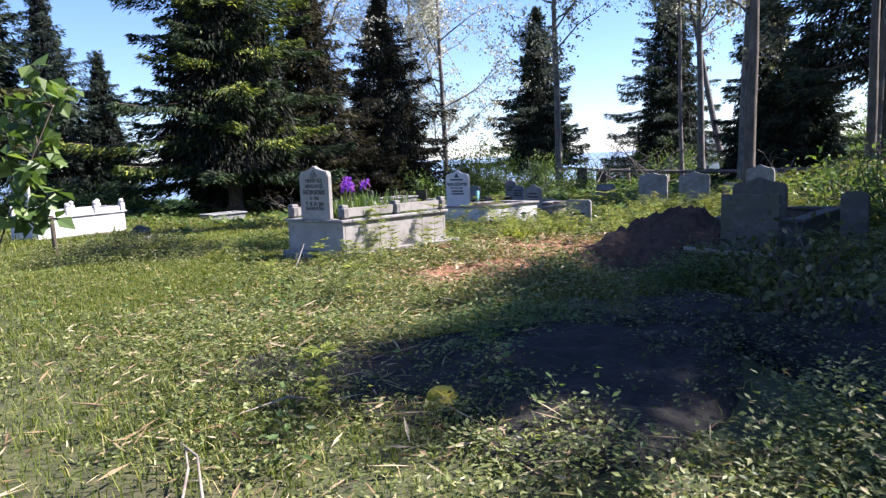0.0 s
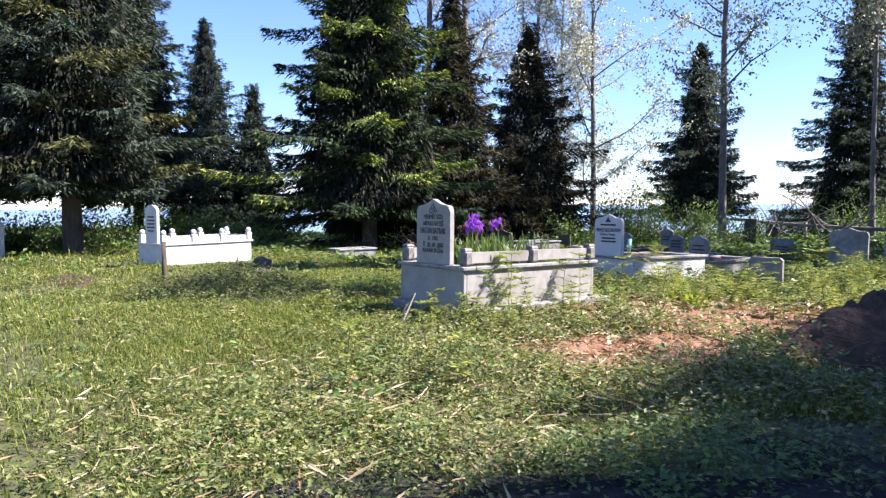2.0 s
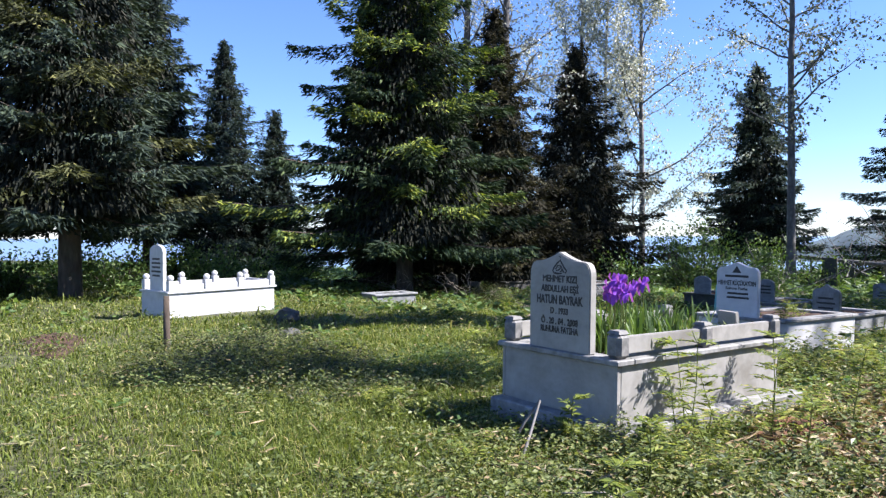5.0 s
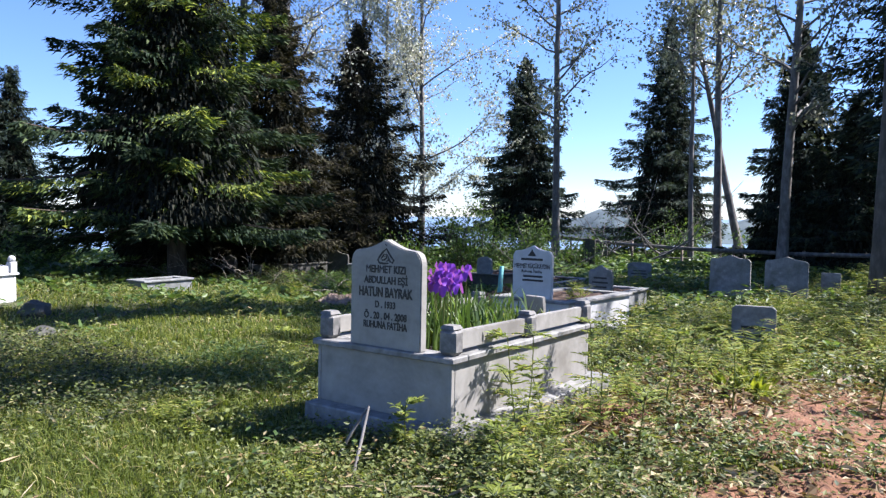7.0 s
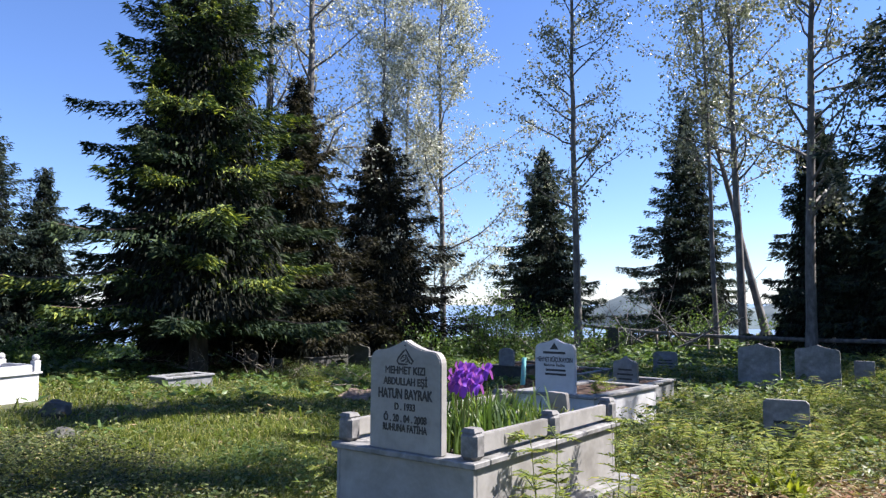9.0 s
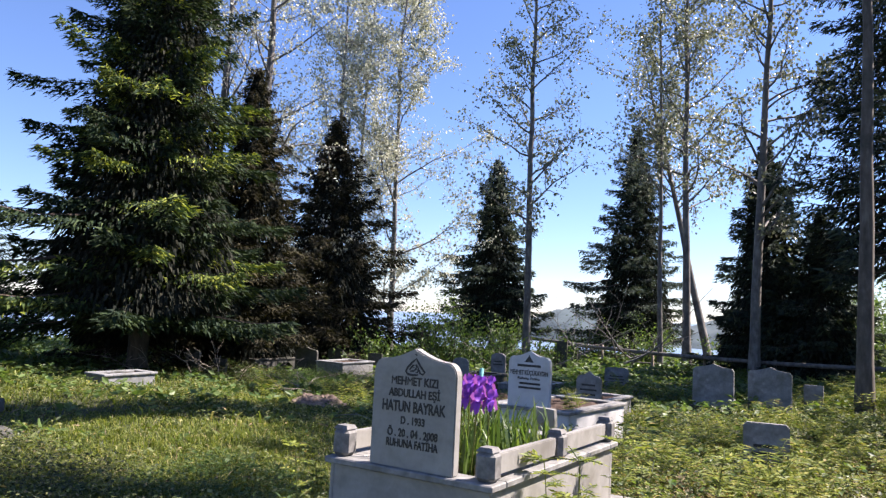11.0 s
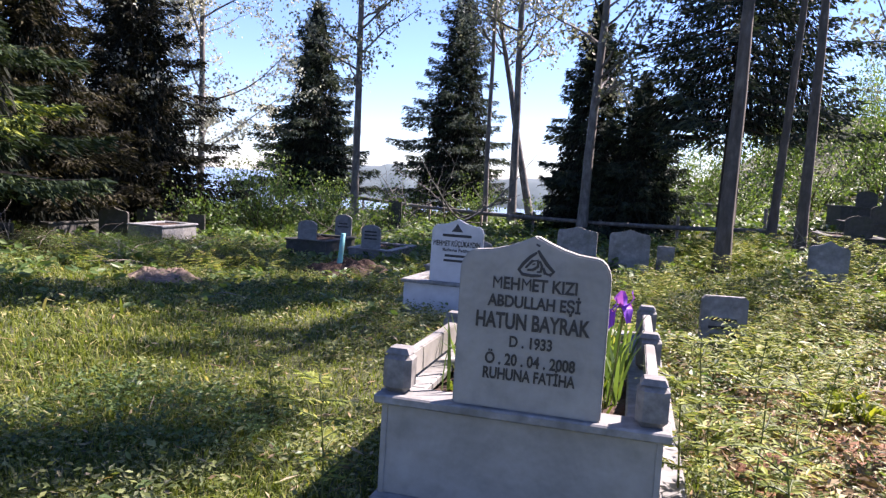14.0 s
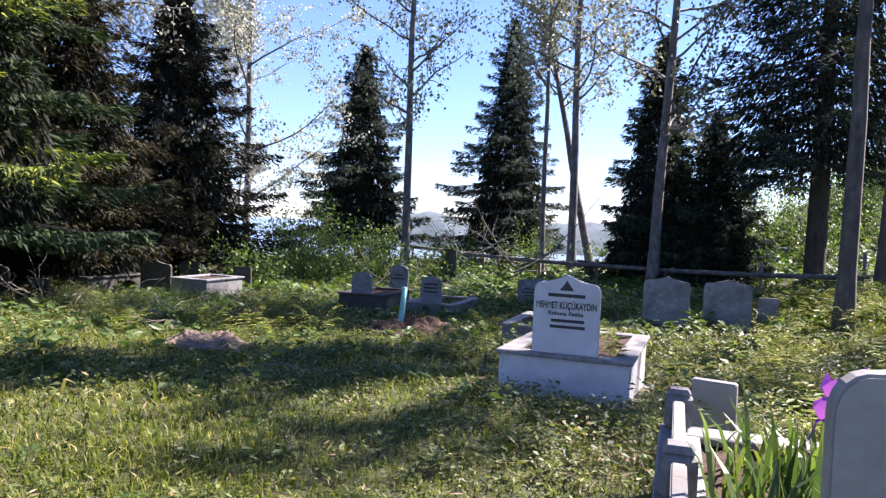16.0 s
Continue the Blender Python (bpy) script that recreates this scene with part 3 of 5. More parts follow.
headstone(-17.85, 29.3, 0.52, 1.25, M_DARKSTONE, "tall narrow square grey stone below the fence", square_top, rz=6)
headstone(-9.1, 9.85, 0.27, 0.76, M_MARBLE, "plain pale footstone leaning behind the grave", square_top, rz=-12, lean=7, thick=0.06)
headstone(-5.44, 16.39, 0.6, 0.95, M_GREYSTONE, "grey shouldered headstone on a dark base", ogee)
# Dark stone paints the trees' shade onto these headstones.
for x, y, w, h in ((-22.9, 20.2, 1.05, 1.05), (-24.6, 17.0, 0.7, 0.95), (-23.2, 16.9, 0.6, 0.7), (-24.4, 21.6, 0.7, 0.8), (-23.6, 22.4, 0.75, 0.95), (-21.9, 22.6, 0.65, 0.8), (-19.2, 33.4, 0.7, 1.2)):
    headstone(x, y, w * 0.9, h * 0.85, M_DARKSTONE, "headstone under the trees, stone darkened for shade", ogee if w > 0.65 else square_top, rz=4 if x < -21 else -3, group="headstones under the trees")
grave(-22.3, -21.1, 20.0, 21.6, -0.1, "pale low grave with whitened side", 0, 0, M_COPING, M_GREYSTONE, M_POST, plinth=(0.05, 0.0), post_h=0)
# Same darkened stone, in place of shade from the trees.
grave(-25.0, -23.6, 18.6, 20.6, -0.12, "low grave under the trees, stone darkened for shade", 0, 0, M_DARKSTONE, M_DARKSTONE, M_POST, plinth=(0.05, 0.0), post_h=0)
grave(-21.2, -20.4, 11.6, 12.9, 0.03, "weathered whitewashed low grave in the grass", 0, 0, M_GREYSTONE, M_GREYSTONE, M_POST, plinth=(0.05, 0.0), post_h=0)
# graves by the fresh earth, with deep shade put into their stone colour
grave(-3.9, -2.7, 9.9, 11.9, 0.5, "grey stone grave beside the earth heap, darkened for shade", 0.7, 0.55, M_DARKSTONE, M_DARKSTONE, M_POST, plinth=(0.08, 0.05), post_h=0, stone_m=M_DARKSTONE)
headstone(-2.92, 8.55, 0.66, 0.9, M_DARKSTONE, "broad headstone in deep shade, stone darkened for it", square_top, lean=-3)
headstone(-2.2, 10.2, 0.32, 0.8, M_DARKSTONE, "grey headstone in the shade, stone darkened for it", rounded)
# graves up the slope
for k, (x, y, w, h, zt) in enumerate(((-1.9, 29.0, 1.5, 2.1, 0.75), (0.2, 30.5, 1.6, 2.2, 0.7), (2.6, 33.5, 1.5, 2.1, 0.6), (-6.4, 40.5, 1.6, 2.0, 0.8), (-3.65, 22.2, 1.4, 2.0, 0.55), (4.4, 29.5, 1.5, 2.1, 0.6), (-2.4, 25.2, 1.5, 2.0, 0.6))):
    grave(x - w / 2, x + w / 2, y, y + h, ground_at(x, y) + zt, "old stone grave on the slope" if k != 3 else "pale blue-grey grave behind the trees", 0.6 if k in (0, 1, 4, 5, 6) else 0, 0.5 if k in (0, 1, 4, 5, 6) else 0, M_DARKSTONE if k in (0, 1, 4, 6) else M_GREYSTONE, M_DARKSTONE if k in (0, 1, 4, 6) else M_GREYSTONE, M_POST, plinth=(0.1, 0.1), post_h=0, group="graves on the slope", outline=rounded)


# ---- posts, logs and branches ----
def stem(name, path, material, label, category, sides=8, group=""):
    V, Q = tubes([path], sides)
    o = np.array(path[0][0])
    ob = new(name, mesh_of(name, V - o, Q, material, True))
    ob.location = o
    return tagged(ob, label, category, group)


def stake(x, y, h, r, material, label, tilt=(0.0, 0.0)):
    z = ground_at(x, y) - 0.1
    return stem("stake", [((x, y, z), r), ((x + tilt[0] * 0.5, y + tilt[1] * 0.5, z + h * 0.5), r * 0.95), ((x + tilt[0], y + tilt[1], z + h + 0.1), r * 0.85), ((x + tilt[0], y + tilt[1], z + h + 0.102), 0.004)], material, label, "stake")


stake(-15.0, 5.16, 0.78, 0.05, M_BARK, "weathered wooden stake leaning slightly", (-0.08, 0.02))
stake(-15.5, 2.15, 0.85, 0.055, M_BARK, "thick weathered wooden stake", (0.02, 0.0))
stake(-14.75, 17.75, 0.92, 0.065, M_TURQUOISE, "turquoise painted grave marker post", (0.1, 0.0))


def fence_log(points, r, label):
    return stem("fence_rail", [((x, y, z), r) for x, y, z in points], M_GREYBARK, label, "fence rail")


fence_log([(-22.6, 35.9, 0.42), (-18.2, 34.0, 0.27), (-15.5, 32.8, 0.24), (-12.6, 31.5, 0.25)], 0.08, "long bare grey log used as a fence rail")
fence_log([(-13.2, 31.6, 0.27), (-10.4, 30.5, 0.29), (-7.7, 29.3, 0.39), (-4.8, 28.0, 0.55)], 0.075, "pale horizontal fence log")
for x, y in ((-22.0, 35.72), (-18.0, 34.0), (-15.3, 32.8), (-12.9, 31.65), (-10.2, 30.5), (-7.5, 29.3), (-4.9, 28.1)):
    stem("fence_post", [((x, y + 0.1, ground_at(x, y) - 0.2), 0.06), ((x, y + 0.12, ground_at(x, y) + 0.95), 0.055), ((x, y + 0.12, ground_at(x, y) + 0.955), 0.004)], M_WOOD, "weathered wooden fence post", "fence post", 7, "fence posts")


def crooked(start, way, length, r0, rng, segs=7, bend=0.12, rise=0.0):
    p, d = np.array(start, dtype=float), np.array(way, dtype=float)
    d /= np.linalg.norm(d)
    out = []
    for k in range(segs + 1):
        out.append((p.copy(), max(r0 * (1 - 0.85 * k / segs), 0.004)))
        d = d + rng.normal(size=3) * bend + np.array([0, 0, rise])
        d /= np.linalg.norm(d)
        p = p + d * length / segs
    return out


def brush(x, y, z, spread, n, seed, label, material=M_GREYBARK, r=0.03, rise=0.05):
    """A tangle of fallen, leafless branches."""
    rng = np.random.default_rng(seed)
    paths = []
    for _ in range(n):
        a = rng.uniform(0, 6.28)
        s = (x + rng.uniform(-1, 1) * spread * 0.5, y + rng.uniform(-1, 1) * spread * 0.5, z + rng.uniform(0, 0.25))
        main = crooked(s, (math.cos(a), math.sin(a) * 0.6, rng.uniform(0.05, 0.55)), spread * rng.uniform(0.6, 1.2), r * rng.uniform(0.5, 1), rng, 8, 0.14, rise)
        paths.append(main)
        for k in (3, 4, 5, 6):
            p, rr = main[k]
            paths.append(crooked(p, rng.normal(size=3) + np.array([0, 0, 0.4]), spread * 0.35, rr * 0.6, rng, 5, 0.2))
    V, Q = tubes(paths, 5)
    ob = tagged(new("brushwood", mesh_of("brushwood", V - np.array([x, y, z]), Q, material, True)), label, "branches")
    ob.location = (x, y, z)
    return ob


brush(-17.6, 33.0, -0.35, 4.0, 14, 21, "tangle of bare grey fallen branches", r=0.05)
brush(-20.0, 31.0, -0.4, 3.0, 8, 22, "bare fallen branches beside the tree", r=0.04)
brush(-3.3, 8.0, 0.1, 1.4, 4, 23, "cut branches lying by the earth heap", M_BARK, 0.016, -0.05)
brush(-4.9, 17.2, ground_at(-4.9, 17.2), 1.6, 12, 24, "pile of cut branches and dead fern", M_WOOD, 0.025, -0.02)
brush(-17.2, 24.5, -0.5, 2.4, 6, 25, "dead bent stems among shrubs", M_WOOD, 0.02)


# ---- trees ----
def spruce(x, y, h, r, skirt, seed, count, label="tall dark green spruce with drooping branches", material=None, r_trunk=0.2, power=0.85, spray=0.26, young=None, inner=1.4):
    """A conifer: a straight trunk and whorls of drooping boughs, each set with flat sprays of needles. young: a
    brighter needle material that paints sunlight on one side.
    """
    rng = np.random.default_rng(seed)
    z0 = ground_at(x, y)
    t = thing("spruce", x, y, z0, label, "spruce tree")
    V, Q = tubes([[((0, 0, -0.3), r_trunk * 1.35), ((0, 0, 0.15), r_trunk * 1.1), ((0.02, 0, h * 0.3), r_trunk * 0.8), ((0, 0.02, h * 0.7), r_trunk * 0.4), ((0, 0, h * 0.98), 0.02)]], 10)
    under("trunk", mesh_of("trunk", V, Q, M_BARK, True), t)
    zs, zz = [], skirt
    while zz < h * 0.985:
        zs.append(zz)
        zz += (0.23 + 0.25 * (1 - zz / h)) * (h / 13) ** 0.5
    sets, bough = {False: [], True: []}, []
    lobe = rng.uniform(0.75, 1.1, 16)
    for zb in zs:
        f = (zb - skirt) / (h - skirt)
        env = r * (1 - f) ** power * (1 if f > 0.08 else 0.72 + 3.5 * f) * 0.97 + 0.1
        nb = int(rng.integers(6, 10)) if f < 0.8 else 5
        a0 = rng.uniform(0, 6.28)
        for k in range(nb):
            a = a0 + k * 6.283 / nb + rng.uniform(-0.3, 0.3)
            L = env * rng.uniform(0.6, 1.3) * lobe[int(a / 6.283 * 16) % 16] * (1.0 if rng.random() > 0.15 else 0.55)
            z1 = zb + rng.uniform(-0.12, 0.12)
            out = np.array([math.cos(a), math.sin(a), 0.0])
            side = np.array([-out[1], out[0], 0.0])
            s = np.linspace(0, 1, 9)
            dz = -0.34 * L * s ** 1.2 + 0.2 * L * s ** 3 + (0.16 * L * s) * (1 if f > 0.5 else 0.1)
            if L > 0.5:
                bough.append([(out * L * si + np.array([0, 0, z1 + d]), max(0.045 * (1 - si) * L / 3, 0.006)) for si, d in zip(s[::2], dz[::2])])
            m = max(10, int(4.2 * count * L / (len(zs) * nb * r * 0.55)))
            si = rng.uniform(0.1, 1.0, m) ** 0.75
            reach = 0.4 * L * (1.05 - si) * rng.uniform(-1, 1, m)
            p = out[None] * (L * si + np.abs(reach) * 0.3)[:, None] + side[None] * reach[:, None]
            p[:, 2] = z1 + np.interp(si, s, dz) - np.abs(reach) * 0.2 - rng.random(m) ** 3 * 0.3 + rng.normal(0, 0.03, m)
            w = out[None] * 0.7 + side[None] * np.sign(reach)[:, None] * rng.uniform(0.2, 1.0, m)[:, None]
            w[:, 2] += rng.uniform(-0.9, 0.2, m)
            ln = rng.uniform(0.5, 1.25, m) * spray * (0.6 + 0.4 * (1 - f))
            # Some boughs on the sunny side take the brighter colour as painted sunlight.
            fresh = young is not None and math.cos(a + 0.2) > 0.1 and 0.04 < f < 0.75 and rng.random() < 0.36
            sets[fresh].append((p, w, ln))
    for fresh, name in ((False, "crown"), (True, "sunlit_sprays")):
        if not sets[fresh]:
            continue
        at, along, length = (np.concatenate(c) for c in zip(*sets[fresh]))
        V, Q = sprays(at, along, length * rng.uniform(0.2, 0.36, len(length)), length, rng)
        tagged(under(name, mesh_of(name, V, Q, young if fresh else material or M_NEEDLE), t, "needle sprays coloured brighter as if sunlit" if fresh else "dense drooping needle sprays"), kind="stuff")
    # inner sprays close to the trunk, coloured dark to paint the crown's shaded core
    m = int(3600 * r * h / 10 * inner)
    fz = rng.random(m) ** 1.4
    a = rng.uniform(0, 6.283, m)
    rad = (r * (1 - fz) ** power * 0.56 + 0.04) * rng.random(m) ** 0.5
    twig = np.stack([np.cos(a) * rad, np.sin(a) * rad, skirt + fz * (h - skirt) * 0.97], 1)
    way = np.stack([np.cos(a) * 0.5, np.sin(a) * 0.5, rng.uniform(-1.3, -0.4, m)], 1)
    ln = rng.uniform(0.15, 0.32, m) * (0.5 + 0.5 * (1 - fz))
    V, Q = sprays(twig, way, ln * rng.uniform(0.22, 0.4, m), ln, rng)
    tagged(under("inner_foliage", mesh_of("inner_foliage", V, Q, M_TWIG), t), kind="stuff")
    V, Q = tubes(bough, 3)
    tagged(under("bough_frame", mesh_of("bough_frame", V, Q, M_BARK), t), kind="stuff")
    return t


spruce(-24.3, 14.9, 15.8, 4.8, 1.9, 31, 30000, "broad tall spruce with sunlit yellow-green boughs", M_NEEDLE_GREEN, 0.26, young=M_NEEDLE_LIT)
spruce(-25.7, 19.8, 11.0, 3.7, 0.6, 32, 15000, material=M_NEEDLE_BROWN)
spruce(-27.5, 17.0, 13.0, 3.6, 0.8, 66, 10000, material=M_NEEDLE_BROWN)
spruce(-26.0, 24.4, 10.3, 4.3, 0.3, 33, 17000, "brownish dense spruce with a pointed top", M_NEEDLE_BROWN)
spruce(-25.0, 36.2, 10.8, 3.4, 1.3, 34, 14000, "narrow dark spruce standing alone against the sky")
spruce(-18.9, 41.0, 13.2, 3.7, 1.2, 35, 15000, "tall narrow dark spruce")
spruce(-11.0, 33.5, 9.7, 3.1, 0.7, 36, 15000, "dark spruce with dense low boughs")
spruce(-9.0, 32.6, 6.6, 2.7, 0.4, 71, 11000, "smaller dark spruce with dense low boughs")
# Olive sprays paint the sunlit side of the next two crowns.
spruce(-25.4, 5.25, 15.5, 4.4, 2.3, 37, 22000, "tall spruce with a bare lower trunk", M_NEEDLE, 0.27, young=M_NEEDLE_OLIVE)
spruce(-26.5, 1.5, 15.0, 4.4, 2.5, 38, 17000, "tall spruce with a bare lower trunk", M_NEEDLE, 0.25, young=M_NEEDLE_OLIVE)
spruce(-30.0, 8.2, 12.5, 3.2, 2.0, 39, 12000, r_trunk=0.18)
spruce(-32.5, 2.3, 14.0, 3.8, 2.6, 40, 10000, r_trunk=0.22)
spruce(-38.8, 13.7, 11.6, 3.3, 0.9, 41, 11000, "dark pointed spruce near the slope")
spruce(-38.0, 15.9, 8.4, 2.4, 0.5, 42, 8000, "small pointed spruce near the slope")
spruce(-5.9, 30.3, 22.0, 5.0, 3.7, 43, 13000, "tall spruce with high hanging boughs", r_trunk=0.3, power=0.6, spray=0.3, inner=0.45)
# trees beside the path that shade the ground
spruce(4.6, 10.3, 9.3, 3.0, 0.6, 47, 9000, "dense young spruce beside the path", r_trunk=0.2, power=0.5)
spruce(4.1, 11.7, 12.7, 4.1, 0.8, 48, 13000, "large dark spruce beside the path", r_trunk=0.28, power=0.45)
spruce(4.4, 13.2, 12.8, 4.3, 0.8, 67, 12000, "large dark spruce beside the path", r_trunk=0.28, power=0.45)
spruce(3.5, 15.0, 13.2, 4.4, 0.8, 49, 13000, "large dark spruce beside the path", r_trunk=0.28, power=0.45)
spruce(3.4, 17.6, 13.4, 4.2, 1.0, 50, 12000, "large dark spruce beside the path", r_trunk=0.28, power=0.5)


def broadleaf(x, y, h, seed, n_leaf, r=0.16, lean=(0.0, 0.0), spread=2.4, start=0.3, label="slender pale-barked tree with sparse young leaves", leaf=0.19, limbs=30, bark=None, name="birch_tree", category="tree", leaf_m=None):
    """A slender tree: trunk, upswept limbs with twigs, and small scattered leaves."""
    rng = np.random.default_rng(seed)
    z0 = ground_at(x, y)
    t = thing(name, x, y, z0, label, category)
    k = np.linspace(0, 1, 14)
    wob = np.cumsum(rng.normal(0, 0.06, (14, 2)), axis=0) * h / 16
    axis = np.stack([lean[0] * k + wob[:, 0] * k, lean[1] * k + wob[:, 1] * k, k * h - 0.25], 1)
    V, Q = tubes([[(p, max(r * (1 - 0.93 * f) * (1.3 if i == 0 else 1), 0.012)) for i, (p, f) in enumerate(zip(axis, k))]], 8)
    under("trunk", mesh_of("trunk", V, Q, bark or M_GREYBARK, True), t)
    limbsets, tips = [], []
    for i in range(limbs):
        f = start + (0.97 - start) * (i + rng.random()) / limbs
        p = np.array([np.interp(f, k, axis[:, c]) for c in range(3)])
        a = rng.uniform(0, 6.28)
        L = spread * (1.12 - f) ** 0.5 * rng.uniform(0.6, 1.25)
        main = crooked(p, (math.cos(a), math.sin(a), rng.uniform(0.35, 1.1)), L, r * 0.34 * (1.15 - f) + 0.008, rng, 7, 0.16, 0.03)
        limbsets.append(main)
        for j in range(2, 8):
            for _ in range(1 if j % 2 else 2):
                q, rr = main[j]
                tw = crooked(q, rng.normal(size=3) + 0.6 * (main[j][0] - main[j - 1][0]) / (L / 7) + np.array([0, 0, 0.25]), L * rng.uniform(0.2, 0.45), rr * 0.55, rng, 4, 0.22, -0.02)
                limbsets.append(tw)
                tips += [c for c, _ in tw[1:]]
        tips += [c for c, _ in main[3:]]
    V, Q = tubes(limbsets, 3)
    tagged(under("limb_frame", mesh_of("limb_frame", V, Q, bark or M_GREYBARK, True), t), kind="stuff")
    if n_leaf:
        tips = np.array(tips)
        at = tips[rng.integers(0, len(tips), n_leaf)] + rng.normal(0, 0.16, (n_leaf, 3))
        way = rng.normal(size=(n_leaf, 3))
        way[:, 2] -= 0.9
        ln = leaf * rng.uniform(0.6, 1.25, n_leaf)
        V, Q = leaves(at, way, ln * 0.75, ln, rng, 0.1, 0.2)
        tagged(under("crown", mesh_of("crown", V, Q, leaf_m or M_POPLAR), t, "scattered small pale leaves"), kind="stuff")
    return t


broadleaf(-20.5, 31.4, 24.5, 51, 8160, 0.19, spread=4.0, start=0.24, label="tall straight pale-barked tree with sparse leaves", leaf=0.15, limbs=40)
broadleaf(-14.35, 34.6, 24.0, 52, 8840, 0.2, (-0.3, 0), spread=4.3, start=0.3, leaf=0.15, limbs=40)
broadleaf(-15.8, 35.6, 24.0, 53, 8840, 0.13, (-0.5, 0), spread=4.0, start=0.33, leaf=0.15, limbs=40)
broadleaf(-13.6, 36.0, 17.0, 54, 3000, 0.2, (-4.2, 1.5), spread=2.6, start=0.45, label="pale-barked tree leaning strongly to one side", leaf=0.15, limbs=40)
broadleaf(-10.85, 30.2, 22.0, 55, 7480, 0.2, (0.6, 0), spread=4.3, start=0.22, leaf=0.15, limbs=40)
broadleaf(-6.8, 19.5, 18.0, 56, 4200, 0.17, (0.15, 0.3), spread=3.6, start=0.55, label="tall grey-barked tree with a bare straight trunk", leaf=0.24, bark=M_DARKBARK)
broadleaf(-4.73, 23.1, 17.0, 57, 2600, 0.15, spread=3.4, start=0.58, label="grey-barked tree with a bare trunk", leaf=0.24, bark=M_DARKBARK)
broadleaf(-5.1, 25.4, 18.5, 58, 3000, 0.13, (0.9, 0), spread=2.8, start=0.55, label="slender grey-barked tree on the slope", leaf=0.2, bark=M_DARKBARK)
# Out of view, added to throw dappled shade across the lawn.
broadleaf(0.4, 23.2, 20.5, 68, 2600, 0.15, spread=2.8, start=0.55, label="slender grey-barked tree on the slope", leaf=0.2, bark=M_DARKBARK)
broadleaf(-0.8, 31.0, 14.0, 69, 2500, 0.16, spread=3.6, start=0.2, label="pale thin-branched tree on the slope")
broadleaf(2.4, 34.0, 14.0, 70, 2500, 0.16, spread=3.6, start=0.2, label="pale thin-branched tree on the slope")
broadleaf(-28.2, 22.2, 24.0, 59, 5200, 0.27, (0.2, 0), spread=4.8, start=0.3, label="thick forked pale-barked tree behind the spruces", leaf=0.13, leaf_m=M_PALE)
broadleaf(-29.0, 21.0, 23.5, 60, 5200, 0.2, (-0.6, 0), spread=4.8, start=0.35, leaf=0.13, leaf_m=M_PALE)
broadleaf(-29.2, 28.0, 23.0, 61, 22000, 0.15, spread=5.6, start=0.08, label="slender tree full of pale silvery leaves", leaf=0.13, leaf_m=M_PALE)
broadleaf(-27.2, 30.1, 22.5, 62, 24000, 0.16, (0.4, 0.2), spread=4.9, start=0.06, label="slender tree full of pale silvery leaves", leaf=0.13, leaf_m=M_PALE)
broadleaf(-30.2, 30.5, 22.0, 63, 9000, 0.14, spread=5.4, start=0.2, label="slender tree full of pale silvery leaves", leaf=0.13, leaf_m=M_PALE)
# Out of view, added with a high crown to shade one lawn patch.
broadleaf(0.1, 19.8, 22.0, 65, 2600, 0.2, spread=1.9, start=0.78, label="unseen tree added to shade the lawn, leaves only on top", bark=M_DARKBARK)
broadleaf(1.5, 25.0, 13.0, 64, 3300, 0.15, spread=2.6, start=0.3, label="thin leafless-looking tree on the slope")


def shrub(x, y, r, h, seed, n, leaf=0.1, label="leafy green shrub at the edge of the slope", material=None):
    rng = np.random.default_rng(seed)
    z0 = ground_at(x, y)
    t = thing("shrub", x, y, z0, label, "shrub", "shrubs along the edge")
    paths, tips = [], []
    for _ in range(22):
        a, b = rng.uniform(0, 6.28), rng.uniform(0.4, 1.6)
        p = crooked((rng.normal(0, 0.15 * r), rng.normal(0, 0.15 * r), -0.1), (math.cos(a), math.sin(a), b * h / r), math.hypot(r, h) * rng.uniform(0.55, 1.05), 0.025, rng, 7, 0.16)
        paths.append(p)
        tips += [c for c, _ in p[1:]]
    V, Q = tubes(paths, 4)
    tagged(under("branch_frame", mesh_of("branch_frame", V, Q, M_BARK, True), t), kind="stuff")
    tips = np.array(tips)
    at = tips[rng.integers(0, len(tips), n)] + rng.normal(0, 0.16 * r ** 0.5, (n, 3))
    at[:, 2] = np.maximum(at[:, 2], 0.02)
    way = rng.normal(size=(n, 3))
    way[:, 2] += 0.3
    ln = leaf * rng.uniform(0.6, 1.3, n)
    V, Q = leaves(at, way, ln * 0.6, ln, rng, 0.1, 0.4)
    tagged(under("foliage", mesh_of("foliage", V, Q, material or M_BUSH), t), kind="stuff")
    return t


_r = np.random.default_rng(70)
